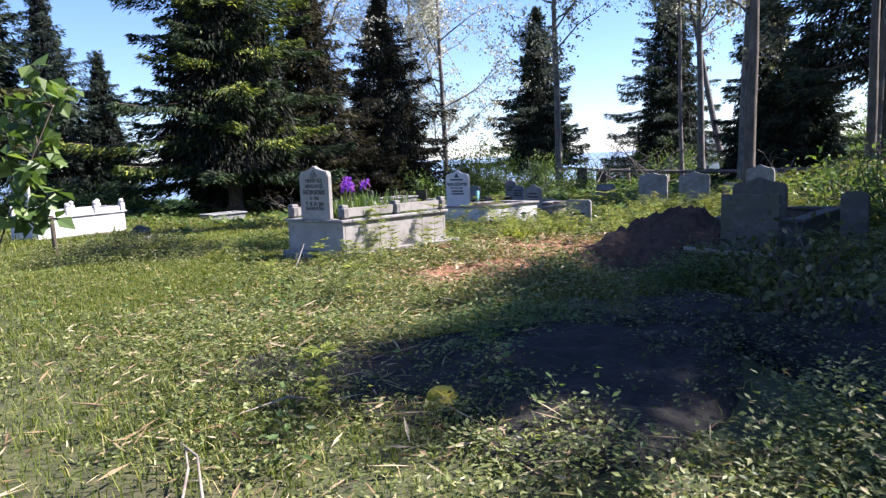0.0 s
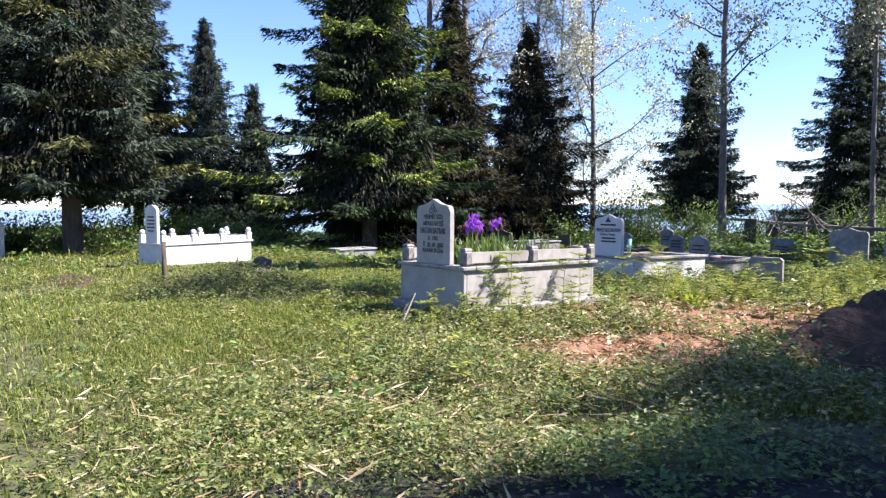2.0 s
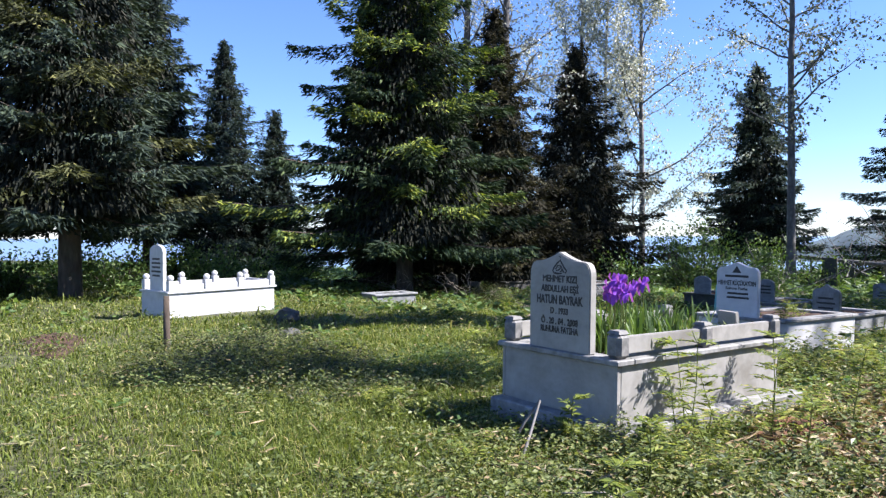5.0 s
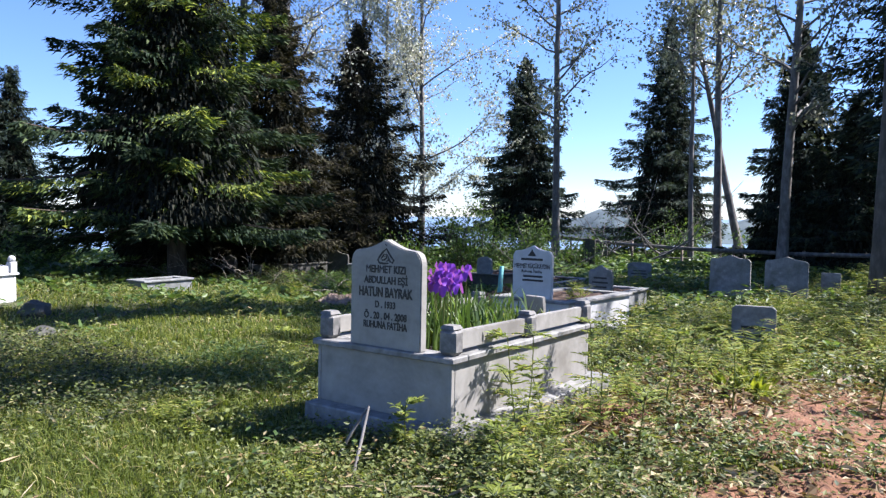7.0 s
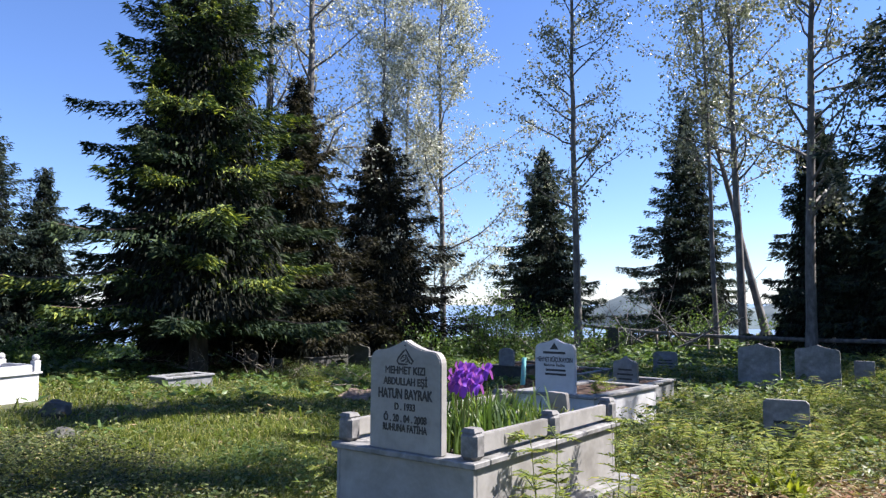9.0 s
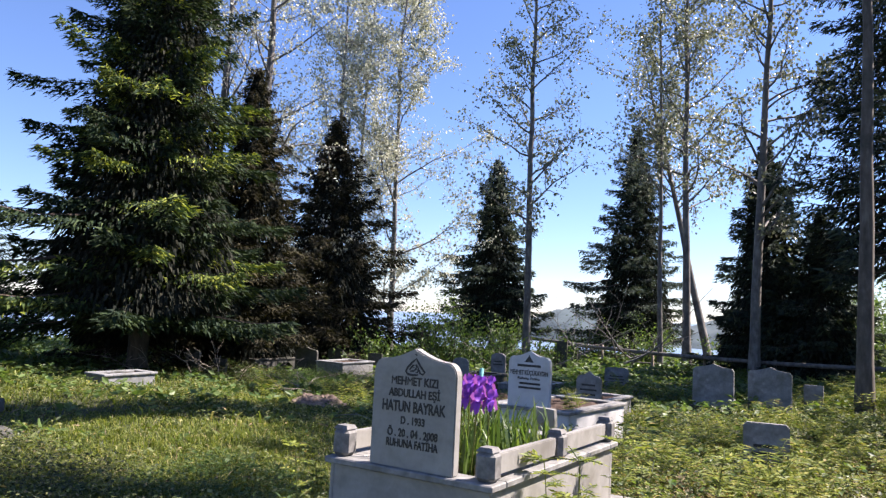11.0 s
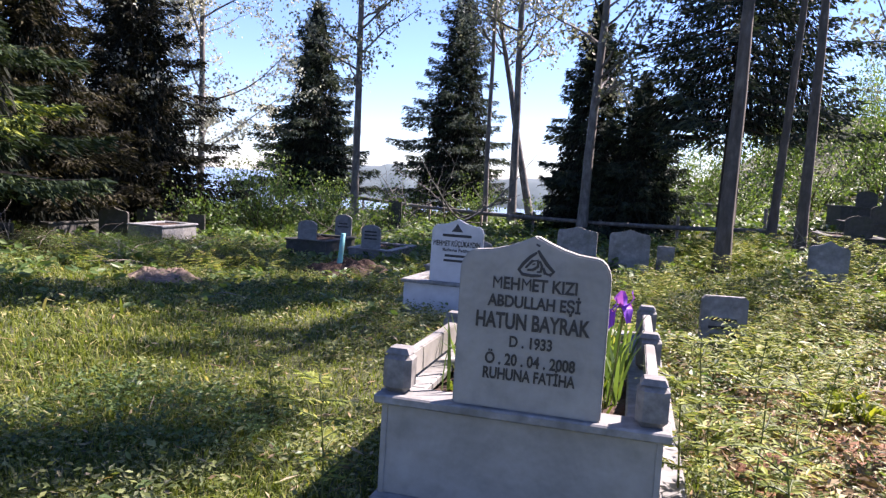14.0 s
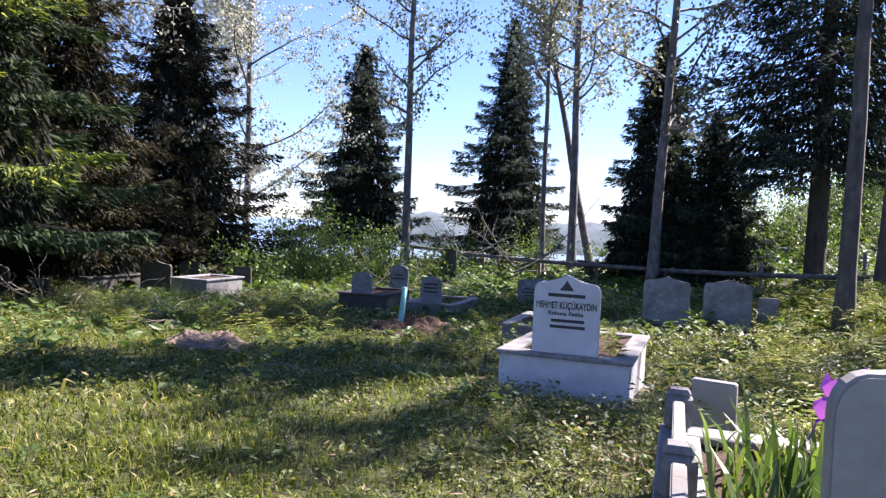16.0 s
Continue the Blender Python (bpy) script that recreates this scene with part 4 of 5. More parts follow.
for k, (x, y, r, h) in enumerate(((-21.5, 26.0, 1.6, 2.4), (-23.0, 28.5, 1.7, 2.6), (-20.2, 28.0, 1.4, 1.6), (-24.5, 30.5, 1.8, 2.6), (-22.5, 33.0, 1.6, 2.0), (-18.3, 29.5, 1.3, 1.3), (-16.6, 36.5, 1.6, 1.8), (-12.2, 35.5, 1.5, 1.7), (-20.6, 38.5, 1.7, 2.0), (-22.4, 23.5, 1.3, 1.5),
                                  (-28.0, 6.8, 1.2, 1.3), (-27.3, 9.4, 1.2, 1.1), (-29.0, 4.0, 1.2, 1.0), (-27.6, 3.0, 1.1, 0.9), (-30.5, 6.0, 1.3, 1.3), (-29.5, 11.0, 1.3, 1.2), (-31.0, 9.0, 1.4, 1.3), (-28.5, 0.0, 1.3, 1.2), (-31.0, 14.0, 1.4, 1.3), (-30.0, 17.0, 1.4, 1.2),
                                  (-5.2, 36.0, 1.9, 2.6), (-2.0, 37.0, 1.9, 2.8), (-7.8, 37.5, 1.8, 2.4), (1.0, 38.5, 2.0, 2.8), (4.5, 36.0, 2.0, 2.8), (-9.6, 39.5, 1.8, 2.4), (3.5, 27.0, 1.5, 1.6), (-2.2, 13.6, 1.1, 1.5), (-1.0, 12.2, 1.1, 1.5), (-3.4, 15.0, 1.0, 1.2), (-0.6, 18.0, 1.3, 1.8))):
    shrub(x, y, r, h, 100 + k, 2600 if r > 1.35 else 1800, 0.12 if y > 20 or x < -20 else 0.09)
for k, (x, y, r, h) in enumerate(((-9.0, 46.0, 2.4, 3.4), (-5.5, 45.0, 2.6, 3.8), (-2.0, 46.5, 2.8, 4.2), (1.8, 45.0, 2.8, 4.2), (5.6, 46.0, 2.8, 4.2), (-7.0, 51.0, 2.8, 4.4), (-0.5, 52.0, 3.0, 4.8), (4.5, 53.0, 3.0, 5.0), (9.5, 48.0, 3.0, 4.6), (8.0, 40.0, 2.4, 3.4))):
    shrub(x, y, r, h, 160 + k, 4200, 0.17, "tall light green thicket on the slope")


# ---- stones, stumps and sticks in the grass ----
def rock(x, y, r, h, seed, label, material=M_DARKSTONE, name="rock", category="rock"):
    b = bmesh.new()
    bmesh.ops.create_icosphere(b, subdivisions=3, radius=1)
    for v in b.verts:
        k = 1 + 0.35 * noise.noise(v.co * 1.6 + Vector((seed, 0, 0))) + 0.12 * noise.noise(v.co * 5)
        v.co = Vector((v.co.x * r * k, v.co.y * r * k, v.co.z * h * k))
    me = bpy.data.meshes.new(name)
    b.to_mesh(me)
    b.free()
    me.materials.append(material)
    ob = tagged(new(name, me), label, category)
    ob.location = (x, y, ground_at(x, y) + h * 0.35)
    return ob


rock(-17.6, 8.05, 0.24, 0.2, 2, "dark rounded stone beside the white grave")
rock(-14.95, 7.0, 0.2, 0.14, 5, "dark rounded stone in the grass")
rock(-2.76, 3.06, 0.11, 0.09, 14, "small stump covered with yellow moss", M_MOSS, "mossy_stump", "stump")
stem("stick", [((-8.21, 5.92, ground_at(-8.21, 5.92)), 0.012), ((-8.3, 6.1, 0.2), 0.011), ((-8.38, 6.25, 0.36), 0.008)], M_GREYBARK, "pale dry stick propped before the grave", "stick", 6, "propped sticks")
stem("stick", [((-8.5, 6.05, ground_at(-8.5, 6.05)), 0.012), ((-8.44, 6.15, 0.2), 0.01), ((-8.38, 6.25, 0.37), 0.007)], M_GREYBARK, "pale dry stick propped before the grave", "stick", 6, "propped sticks")
stem("plank", [((-3.6, 8.3, 0.28), 0.035), ((-2.9, 8.0, 0.3), 0.035), ((-2.4, 7.9, 0.31), 0.035)], M_WOOD, "pale plank end on the earth heap", "plank", 4)
for k, (x, y, a, L) in enumerate(((-2.6, 1.3, 150, 0.9), (-2.75, 1.5, 160, 0.7), (-2.1, 1.9, 290, 0.45), (-3.3, 2.6, 250, 0.5), (-6.6, 9.9, 20, 0.6), (-6.2, 10.4, 70, 0.5), (-4.9, 10.6, 120, 0.6), (-6.9, 5.6, 200, 0.45), (-13.6, 12.4, 190, 0.7))):
    z = ground_at(x, y) + 0.08
    dx, dy = L * math.cos(radians(a)), L * math.sin(radians(a))
    stem("stick", [((x, y, z), 0.008), ((x + dx * 0.5, y + dy * 0.5 + 0.04, z + 0.06), 0.007), ((x + dx, y + dy, z + 0.02), 0.004)], M_WOOD, "dry pale stalk lying in the grass", "stick", 5, "fallen stalks")

# Shrubs whose leaf colour already holds the shade round the headstone.
shrub(-2.75, 7.85, 0.5, 0.55, 190, 700, 0.08, "low shrub before the shaded headstone, leaves darkened for shade", M_SCRUB)
shrub(-2.05, 7.5, 0.6, 0.75, 191, 900, 0.08, "low shrub before the shaded headstone, leaves darkened for shade", M_SCRUB)
shrub(-1.6, 6.2, 0.6, 0.6, 192, 800, 0.08, "low shrub under the trees, leaves darkened for shade", M_SCRUB)

# ---- plants on and round the graves ----
def iris(x, y, z, h, seed):
    rng = np.random.default_rng(seed)
    t = thing("iris", x, y, z, "violet iris in bloom on a tall stem", "flower", "irises on the grave")
    top = np.array([rng.normal(0, 0.03), rng.normal(0, 0.03), h])
    V, Q = tubes([[((0, 0, -0.05), 0.006), (top * 0.5 + (0.01, 0, 0), 0.005), (top, 0.005)]], 5)
    under("stem", mesh_of("stem", V, Q, M_WEED, True), t)
    for k in range(6):
        a = k * 6.283 / 6 + rng.uniform(-0.2, 0.2)
        up = k % 2 == 0
        o = np.array([math.cos(a), math.sin(a), 0])
        s = np.array([-o[1], o[0], 0])
        V = []
        for f, wide in ((0, 0.006), (0.3, 0.022), (0.65, 0.028), (1.0, 0.01)):
            w = wide * rng.uniform(0.85, 1.2)
            c = top + o * 0.045 * (math.sin(f * 2.2) if up else 1.25 * f) + np.array([0, 0, 0.08 * f if up else 0.03 * math.sin(f * 3.0) - 0.065 * f * f])
            ruffle = np.array([0, 0, rng.normal(0, 0.008)])
            V += [c - s * w + ruffle, c - o * 0.006, c + s * w - ruffle]
        Q = [q for j in range(3) for q in ((3 * j, 3 * j + 1, 3 * j + 4, 3 * j + 3), (3 * j + 1, 3 * j + 2, 3 * j + 5, 3 * j + 4))]
        under("petal", mesh_of("petal", V, Q, M_PETAL, True), t, "ruffled violet petal")
    return t


_r = np.random.default_rng(5)
for k in range(8):
    f = _r.random()
    iris(-8.36 - 0.3 * f + _r.normal(0, 0.05), 7.03 + 0.4 * f + _r.normal(0, 0.06), 0.6, 0.56 + _r.uniform(-0.06, 0.05), 200 + k)
for k in range(3):
    iris(-8.82 + 0.06 * k, 7.6 + 0.08 * k, 0.6, 0.46 + 0.04 * k, 230 + k)


def sword_leaves(name, spots, h, w, seed, material, label, category, droop=0.4):
    """Long pointed leaves in tufts, each bent over at its tip."""
    rng = np.random.default_rng(seed)
    n = len(spots)
    spots = np.asarray(spots, dtype=float)
    a = rng.uniform(0, 6.283, n)
    out = np.stack([np.cos(a), np.sin(a), np.zeros(n)], 1)
    side = np.stack([-np.sin(a), np.cos(a), np.zeros(n)], 1)
    hh = (h * rng.uniform(0.55, 1.15, n))[:, None]
    ww = (w * rng.uniform(0.7, 1.2, n))[:, None]
    lean = (droop * rng.uniform(0.1, 1.0, n))[:, None]
    up = np.array([[0, 0, 1.0]])
    rows = []
    for f, k in ((0, 0.8), (0.4, 1.0), (0.75, 0.75)):
        c = spots + up * hh * (f - 0.35 * lean * f ** 2) + out * hh * lean * f ** 2
        rows += [c - side * ww * k / 2, c + side * ww * k / 2]
    rows.append(spots + up * hh * (1 - 0.45 * lean) + out * hh * lean * 1.05)
    V = np.stack(rows, 1).reshape(-1, 3)
    b = np.arange(n)[:, None] * 7
    Q = np.concatenate([b + np.array([[0, 1, 3, 2]]), b + np.array([[2, 3, 5, 4]]), np.concatenate([b + 4, b + 5, b + 6, np.full((n, 1), -1)], 1)])
    return tagged(new(name, mesh_of(name, V, Q, material)), label, category, kind="stuff")


_r = np.random.default_rng(6)
sp = np.stack([-8.62 + _r.normal(0, 0.28, 560), 7.5 + _r.normal(0, 0.42, 560), np.full(560, 0.58)], 1)
sp = sp[(sp[:, 0] > -9.15) & (sp[:, 0] < -8.22) & (sp[:, 1] > 6.92) & (sp[:, 1] < 8.75)]
sword_leaves("iris_leaves", sp, 0.44, 0.024, 7, M_BUSH, "upright sword-shaped iris leaves filling the grave", "plants", 0.5)
sp2 = np.stack([_r.uniform(-9.12, -8.25, 300), _r.uniform(7.0, 8.75, 300), np.full(300, 0.56)], 1)
sword_leaves("iris_leaves", sp2, 0.26, 0.02, 8, M_GRASS, "arching green leaves filling the grave", "plants", 0.9)


def sapling(x, y, h, seed, label="young weed with paired leaflets", material=None, z=None, leaf=0.07):
    """An upright stalk with feathered leaves."""
    rng = np.random.default_rng(seed)
    z = ground_at(x, y) if z is None else z
    t = thing("sapling", x, y, z, label, "weed", "young saplings")
    main = crooked((0, 0, -0.05), (rng.normal(0, 0.06), rng.normal(0, 0.06), 1), h, 0.008, rng, 8, 0.05)
    paths, at, way = [main], [], []
    for j in range(3, 9):
        for _ in range(2 if j < 8 else 4):
            a = rng.uniform(0, 6.28)
            L = h * 0.24 * rng.uniform(0.6, 1.1)
            tw = crooked(main[j][0], (math.cos(a), math.sin(a), 0.45), L, 0.003, rng, 8, 0.05, -0.05)
            paths.append(tw)
            for (p, _), (q, _) in zip(tw[1:-1], tw[2:]):
                d = q - p
                s = np.array([-d[1], d[0], 0]) / (np.hypot(d[0], d[1]) + 1e-6)
                for sg in (-1, 1):
                    at.append(p)
                    way.append(d / np.linalg.norm(d) * 0.5 + s * sg + np.array([0, 0, rng.uniform(-0.2, 0.25)]))
            at.append(tw[-1][0])
            way.append(tw[-1][0] - tw[-2][0])
    V, Q = tubes(paths, 4)
    tagged(under("stalk", mesh_of("stalk", V, Q, M_WEED, True), t), kind="stuff")
    ln = leaf * rng.uniform(0.7, 1.2, len(at))
    V, Q = leaves(np.array(at), np.array(way), ln * 0.28, ln, rng, 0.1, 0.7)
    tagged(under("foliage", mesh_of("foliage", V, Q, material or M_FERN), t), kind="stuff")
    return t


for k, (x, y, h, lf) in enumerate(((-7.9, 7.35, 0.72, 0.075), (-7.72, 7.5, 0.5, 0.07), (-7.75, 8.35, 0.75, 0.07), (-8.15, 6.38, 0.42, 0.07), (-9.55, 6.6, 0.75, 0.06), (-7.55, 6.5, 0.35, 0.06), (-6.6, 5.2, 0.55, 0.06), (-5.4, 4.6, 0.5, 0.06), (-7.2, 6.05, 0.45, 0.06), (-5.3, 9.7, 0.9, 0.07), (-5.75, 9.35, 0.85, 0.05), (-5.05, 8.2, 0.5, 0.06), (-6.1, 4.1, 0.6, 0.06), (-3.3, 2.5, 0.45, 0.07), (-9.45, 5.6, 0.3, 0.06), (-10.6, 7.9, 0.45, 0.06), (-11.9, 9.0, 0.4, 0.05))):
    sapling(x, y, h, 300 + k, leaf=lf)


def fern(x, y, size, seed, share={}):
    """Bracken: arching fronds set with narrowing leaflets."""
    z = ground_at(x, y)
    key = seed % 6
    if key not in share:
        rng = np.random.default_rng(900 + key)
        share[key] = []
        for k in range(9):
            a = k * 6.283 / 9 + rng.uniform(-0.3, 0.3)
            o = np.array([math.cos(a), math.sin(a), 0.0])
            s = np.array([-o[1], o[0], 0.0])
            reach, rise = rng.uniform(0.55, 0.9), rng.uniform(0.35, 0.8)
            path = [(o * reach * f + np.array([0, 0, rise * math.sin(f * 1.9) - 0.12 * f * f]), 0.006 * (1.1 - f)) for f in np.linspace(0, 1, 15)]
            at, way, ln = [], [], []
            for j in range(3, 15):
                f = j / 14
                for sg in (-1, 1):
                    at.append(path[j][0])
                    way.append(s * sg + o * 0.35 + np.array([0, 0, rng.uniform(-0.25, 0.1)]))
                    ln.append(0.30 * (1.08 - f) * rng.uniform(0.8, 1.15) * (0.6 + f if f < 0.4 else 1))
            ln = np.array(ln)
            V, Q = leaves(np.array(at), np.array(way), ln * 0.22 + 0.01, ln, rng, 0.1, 0.8)
            V2, Q2 = tubes([path], 4)
            share[key].append(mesh_of("frond", np.concatenate([V, V2]), np.concatenate([Q, Q2 + len(V)]), M_FERN))
    t = thing("fern", x, y, z, "bright green bracken fern among the weeds", "fern", "ferns by the graves", rz=seed * 47 % 360)
    t.scale = (size, size, size)
    for me in share[key]:
        under("frond", me, t)
    return t


_r = np.random.default_rng(12)
spots = []
while len(spots) < 165:
    x, y = _r.uniform(-9.2, -1.5), _r.uniform(9.2, 24)
    if any(abs(x - a) < b and abs(y - c) < d for a, b, c, d in ((-5.9, 1.3, 9.2, 1.4), (-3.9, 1.6, 9.4, 1.5), (-9.9, 1.5, 12.8, 1.6), (-3.3, 0.8, 10.9, 1.2), (-7.6, 0.6, 12.2, 1.1), (-5.8, 0.7, 18.2, 1.6), (-9.2, 1.4, 19.6, 1.6))):
        continue
    spots.append((x, y))
for k, (x, y) in enumerate(spots):
    fern(x, y, _r.uniform(0.45, 0.95), k)
for k, (x, y, s) in enumerate(((-6.9, 9.1, 0.5), (-6.7, 9.3, 0.45), (-6.5, 9.0, 0.4), (-5.95, 12.1, 0.6), (-7.95, 12.3, 0.4), (-7.3, 12.0, 0.35), (-6.0, 11.4, 0.45), (-6.6, 12.4, 0.5), (-5.4, 11.6, 0.4), (-14.0, 14.2, 0.6), (-15.3, 14.4, 0.7), (-16.4, 15.1, 0.8), (-17.5, 15.6, 0.8), (-13.2, 15.6, 0.7), (-18.3, 14.4, 0.7), (-12.6, 14.9, 0.6), (-19.5, 15.4, 0.8), (-15.9, 16.6, 0.8), (-17.2, 17.5, 0.8), (-18.2, 19.0, 0.9), (-13.3, 18.9, 0.8), (-12.2, 19.9, 0.8), (-9.5, 14.9, 0.7), (-10.6, 10.3, 0.3), (-0.9, 3.9, 0.35), (-5.0, 11.4, 0.6), (-11.6, 22.0, 0.9), (-13.0, 23.0, 0.9))):
    fern(x, y, s, 500 + k)


# ---- grass, weeds and litter ----
SOLID = ((-9.42, -7.85, 6.55, 9.1), (-11.2, -9.7, 11.88, 14.25), (-20.3, -19.0, 6.1, 8.5), (-25.6, -24.3, 1.3, 3.4))
# The second clearing keeps weeds off the soil darkened for shade.
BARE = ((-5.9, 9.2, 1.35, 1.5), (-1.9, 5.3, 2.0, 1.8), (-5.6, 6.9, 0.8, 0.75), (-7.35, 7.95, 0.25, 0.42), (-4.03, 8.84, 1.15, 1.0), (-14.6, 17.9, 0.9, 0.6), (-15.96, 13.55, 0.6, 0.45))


def scatter(n, seed, near, far, fall, bare_keep=0.06):
    """Places on the ground, thinning out with distance from the trodden line."""
    rng = np.random.default_rng(seed)
    line = np.array([(0, 0), (-1.2, 1.3), (-3, 2.2), (-5, 2.7), (-6.5, 2.8), (-7.8, 3.4), (-8.7, 4.3), (-9.2, 5.1)])
    k = rng.integers(0, len(line) - 1, n)
    f = rng.random(n)[:, None]
    o = line[k] * (1 - f) + line[k + 1] * f
    d = near + (far - near) * rng.random(n) ** fall
    a = np.radians(rng.uniform(-25, 100, n) + 90 - 6)
    p = o + np.stack([np.cos(a), np.sin(a)], 1) * d[:, None]
    keep = np.ones(n, dtype=bool)
    for x0, x1, y0, y1 in SOLID:
        keep &= ~((p[:, 0] > x0) & (p[:, 0] < x1) & (p[:, 1] > y0) & (p[:, 1] < y1))
    for x, y, rx, ry in BARE:
        inside = ((p[:, 0] - x) / rx) ** 2 + ((p[:, 1] - y) / ry) ** 2 < 1
        keep &= ~inside | (rng.random(n) < bare_keep)
    p, d = p[keep], d[keep]
    q = -0.75 * p[:, 0] + 0.66 * p[:, 1]
    ok = q < 50
    return p[ok], d[ok], rng


def patchy(p, scale, seed):
    """A smooth field from 0 to 1 that gathers plants in patches."""
    x, y = p[:, 0] * scale + seed, p[:, 1] * scale - seed
    v = np.sin(x + 1.7 * np.sin(y * 0.7)) + np.sin(1.3 * y + 1.1 * np.sin(x * 0.9)) + 0.6 * np.sin(2.3 * x - 1.9 * y)
    return np.clip(v / 5.2 + 0.5, 0, 1)


def build_grass(name, n, seed, near, far, fall, h, w, label, material=None, clump=0.2):
    p, d, rng = scatter(n, seed, near, far, fall)
    lawn = smooth(-p[:, 0] - 0.55 * (p[:, 1] - 4), 5.0, 9.0)
    dense = patchy(p, 0.9, seed)
    keep = rng.random(len(p)) < clump + (1 - clump) * np.maximum(dense, lawn)
    p, d, lawn, dense = p[keep], d[keep], lawn[keep], dense[keep]
    m = len(p)
    hh = (h * rng.uniform(0.4, 1.2, m) * (0.65 + 0.7 * dense) * (1 - 0.08 * lawn))[:, None]
    ww = (w * rng.uniform(0.6, 1.3, m) * (1 + d * 0.09))[:, None]
    a = rng.uniform(0, 6.283, m)
    out = np.stack([np.cos(a), np.sin(a), np.zeros(m)], 1)
    side = np.stack([-np.sin(a), np.cos(a), np.zeros(m)], 1)
    o = np.stack([p[:, 0], p[:, 1], gz(p[:, 0], p[:, 1]) - 0.015], 1)
    lean = rng.uniform(0.3, 1.7, m)[:, None]
    up = np.array([[0, 0, 1.0]])
    mid = o + up * hh * 0.6 + out * hh * lean * 0.22
    tip = o + up * hh * (1 - 0.22 * lean) + out * hh * lean * 0.75
    V = np.stack([o - side * ww / 2, o + side * ww / 2, mid - side * ww * 0.4, mid + side * ww * 0.4, tip], 1).reshape(-1, 3)
    b = np.arange(m)[:, None] * 5
    Q = np.concatenate([b + np.array([[0, 1, 3, 2]]), np.concatenate([b + 2, b + 3, b + 4, np.full((m, 1), -1)], 1)])
    tagged(new(name, mesh_of(name, V, Q, material or M_GRASS)), label, "grass", kind="stuff")


build_grass("grass", 190000, 401, 0.3, 7.0, 0.75, 0.11, 0.0062, "short sunlit meadow grass round the path")
build_grass("grass", 190000, 402, 5.0, 20.0, 0.8, 0.11, 0.0085, "patchy meadow grass between the graves")
build_grass("grass", 40000, 403, 16.0, 42.0, 0.8, 0.26, 0.012, "rough grass at the edge of the cemetery")


def build_weeds(name, n, per, seed, near, far, fall, h, leaf, label, material=None, spread=0.12, clump=0.15, east=0.0):
    """Low broad-leaved plants: whorls of small leaves at several heights."""
    p, d, rng = scatter(n, seed, near, far, fall, 0.12)
    dense = patchy(p, 1.25, seed * 0.37)
    wild = smooth(p[:, 0] + 0.5 * (p[:, 1] - 5), -9.0, -5.0)
    keep = rng.random(len(p)) < (clump + (1 - clump) * smooth(dense, 0.35, 0.65)) * (0.15 + 0.85 * np.maximum(wild, smooth(p[:, 1] - 0.4 * p[:, 0], 16, 20)) ** (1 if east else 0.5))
    p, d, wild, dense = p[keep], d[keep], wild[keep], dense[keep]
    m = len(p)
    ph = h * rng.uniform(0.35, 1.15, m) * (0.45 + 0.75 * dense) * (0.65 + 0.5 * wild)
    k = np.repeat(np.arange(m), per)
    f = rng.random(len(k)) ** 0.6
    a = rng.uniform(0, 6.283, len(k))
    rad = spread * rng.uniform(0.1, 1.0, len(k)) * (1.15 - 0.5 * f)
    x, y = p[k, 0] + np.cos(a) * rad, p[k, 1] + np.sin(a) * rad
    at = np.stack([x, y, gz(x, y) + ph[k] * f], 1)
    way = np.stack([np.cos(a), np.sin(a), rng.uniform(-0.45, 0.6, len(k))], 1)
    ln = leaf * rng.uniform(0.5, 1.3, len(k)) * (1 + d[k] * 0.05)
    V, Q = leaves(at, way, ln * rng.uniform(0.4, 0.65, len(k)), ln, rng, 0.12, 0.6)
    tagged(new(name, mesh_of(name, V, Q, material or M_WEED)), label, "weeds", kind="stuff")


build_weeds("weeds", 16000, 17, 411, 0.8, 7.5, 0.75, 0.22, 0.033, "tangled low broad-leaved weeds and brambles")
build_weeds("weeds", 15000, 17, 412, 6.0, 18.0, 0.8, 0.28, 0.039, "tangled broad-leaved weeds between the graves")
build_weeds("weeds", 7000, 12, 413, 15.0, 40.0, 0.8, 0.38, 0.10, "tall weeds at the edge of the cemetery", M_BUSH, spread=0.3, clump=0.5)
build_weeds("weeds", 7000, 11, 415, 0.6, 9.0, 0.7, 0.09, 0.022, "low clover and small leaves in the lawn", spread=0.1, clump=0.5)
build_weeds("weeds", 1500, 10, 414, 1.0, 12.0, 0.8, 0.34, 0.055, "larger bramble leaves standing above the grass", M_BUSH, 0.16, 0.08, 1.0)


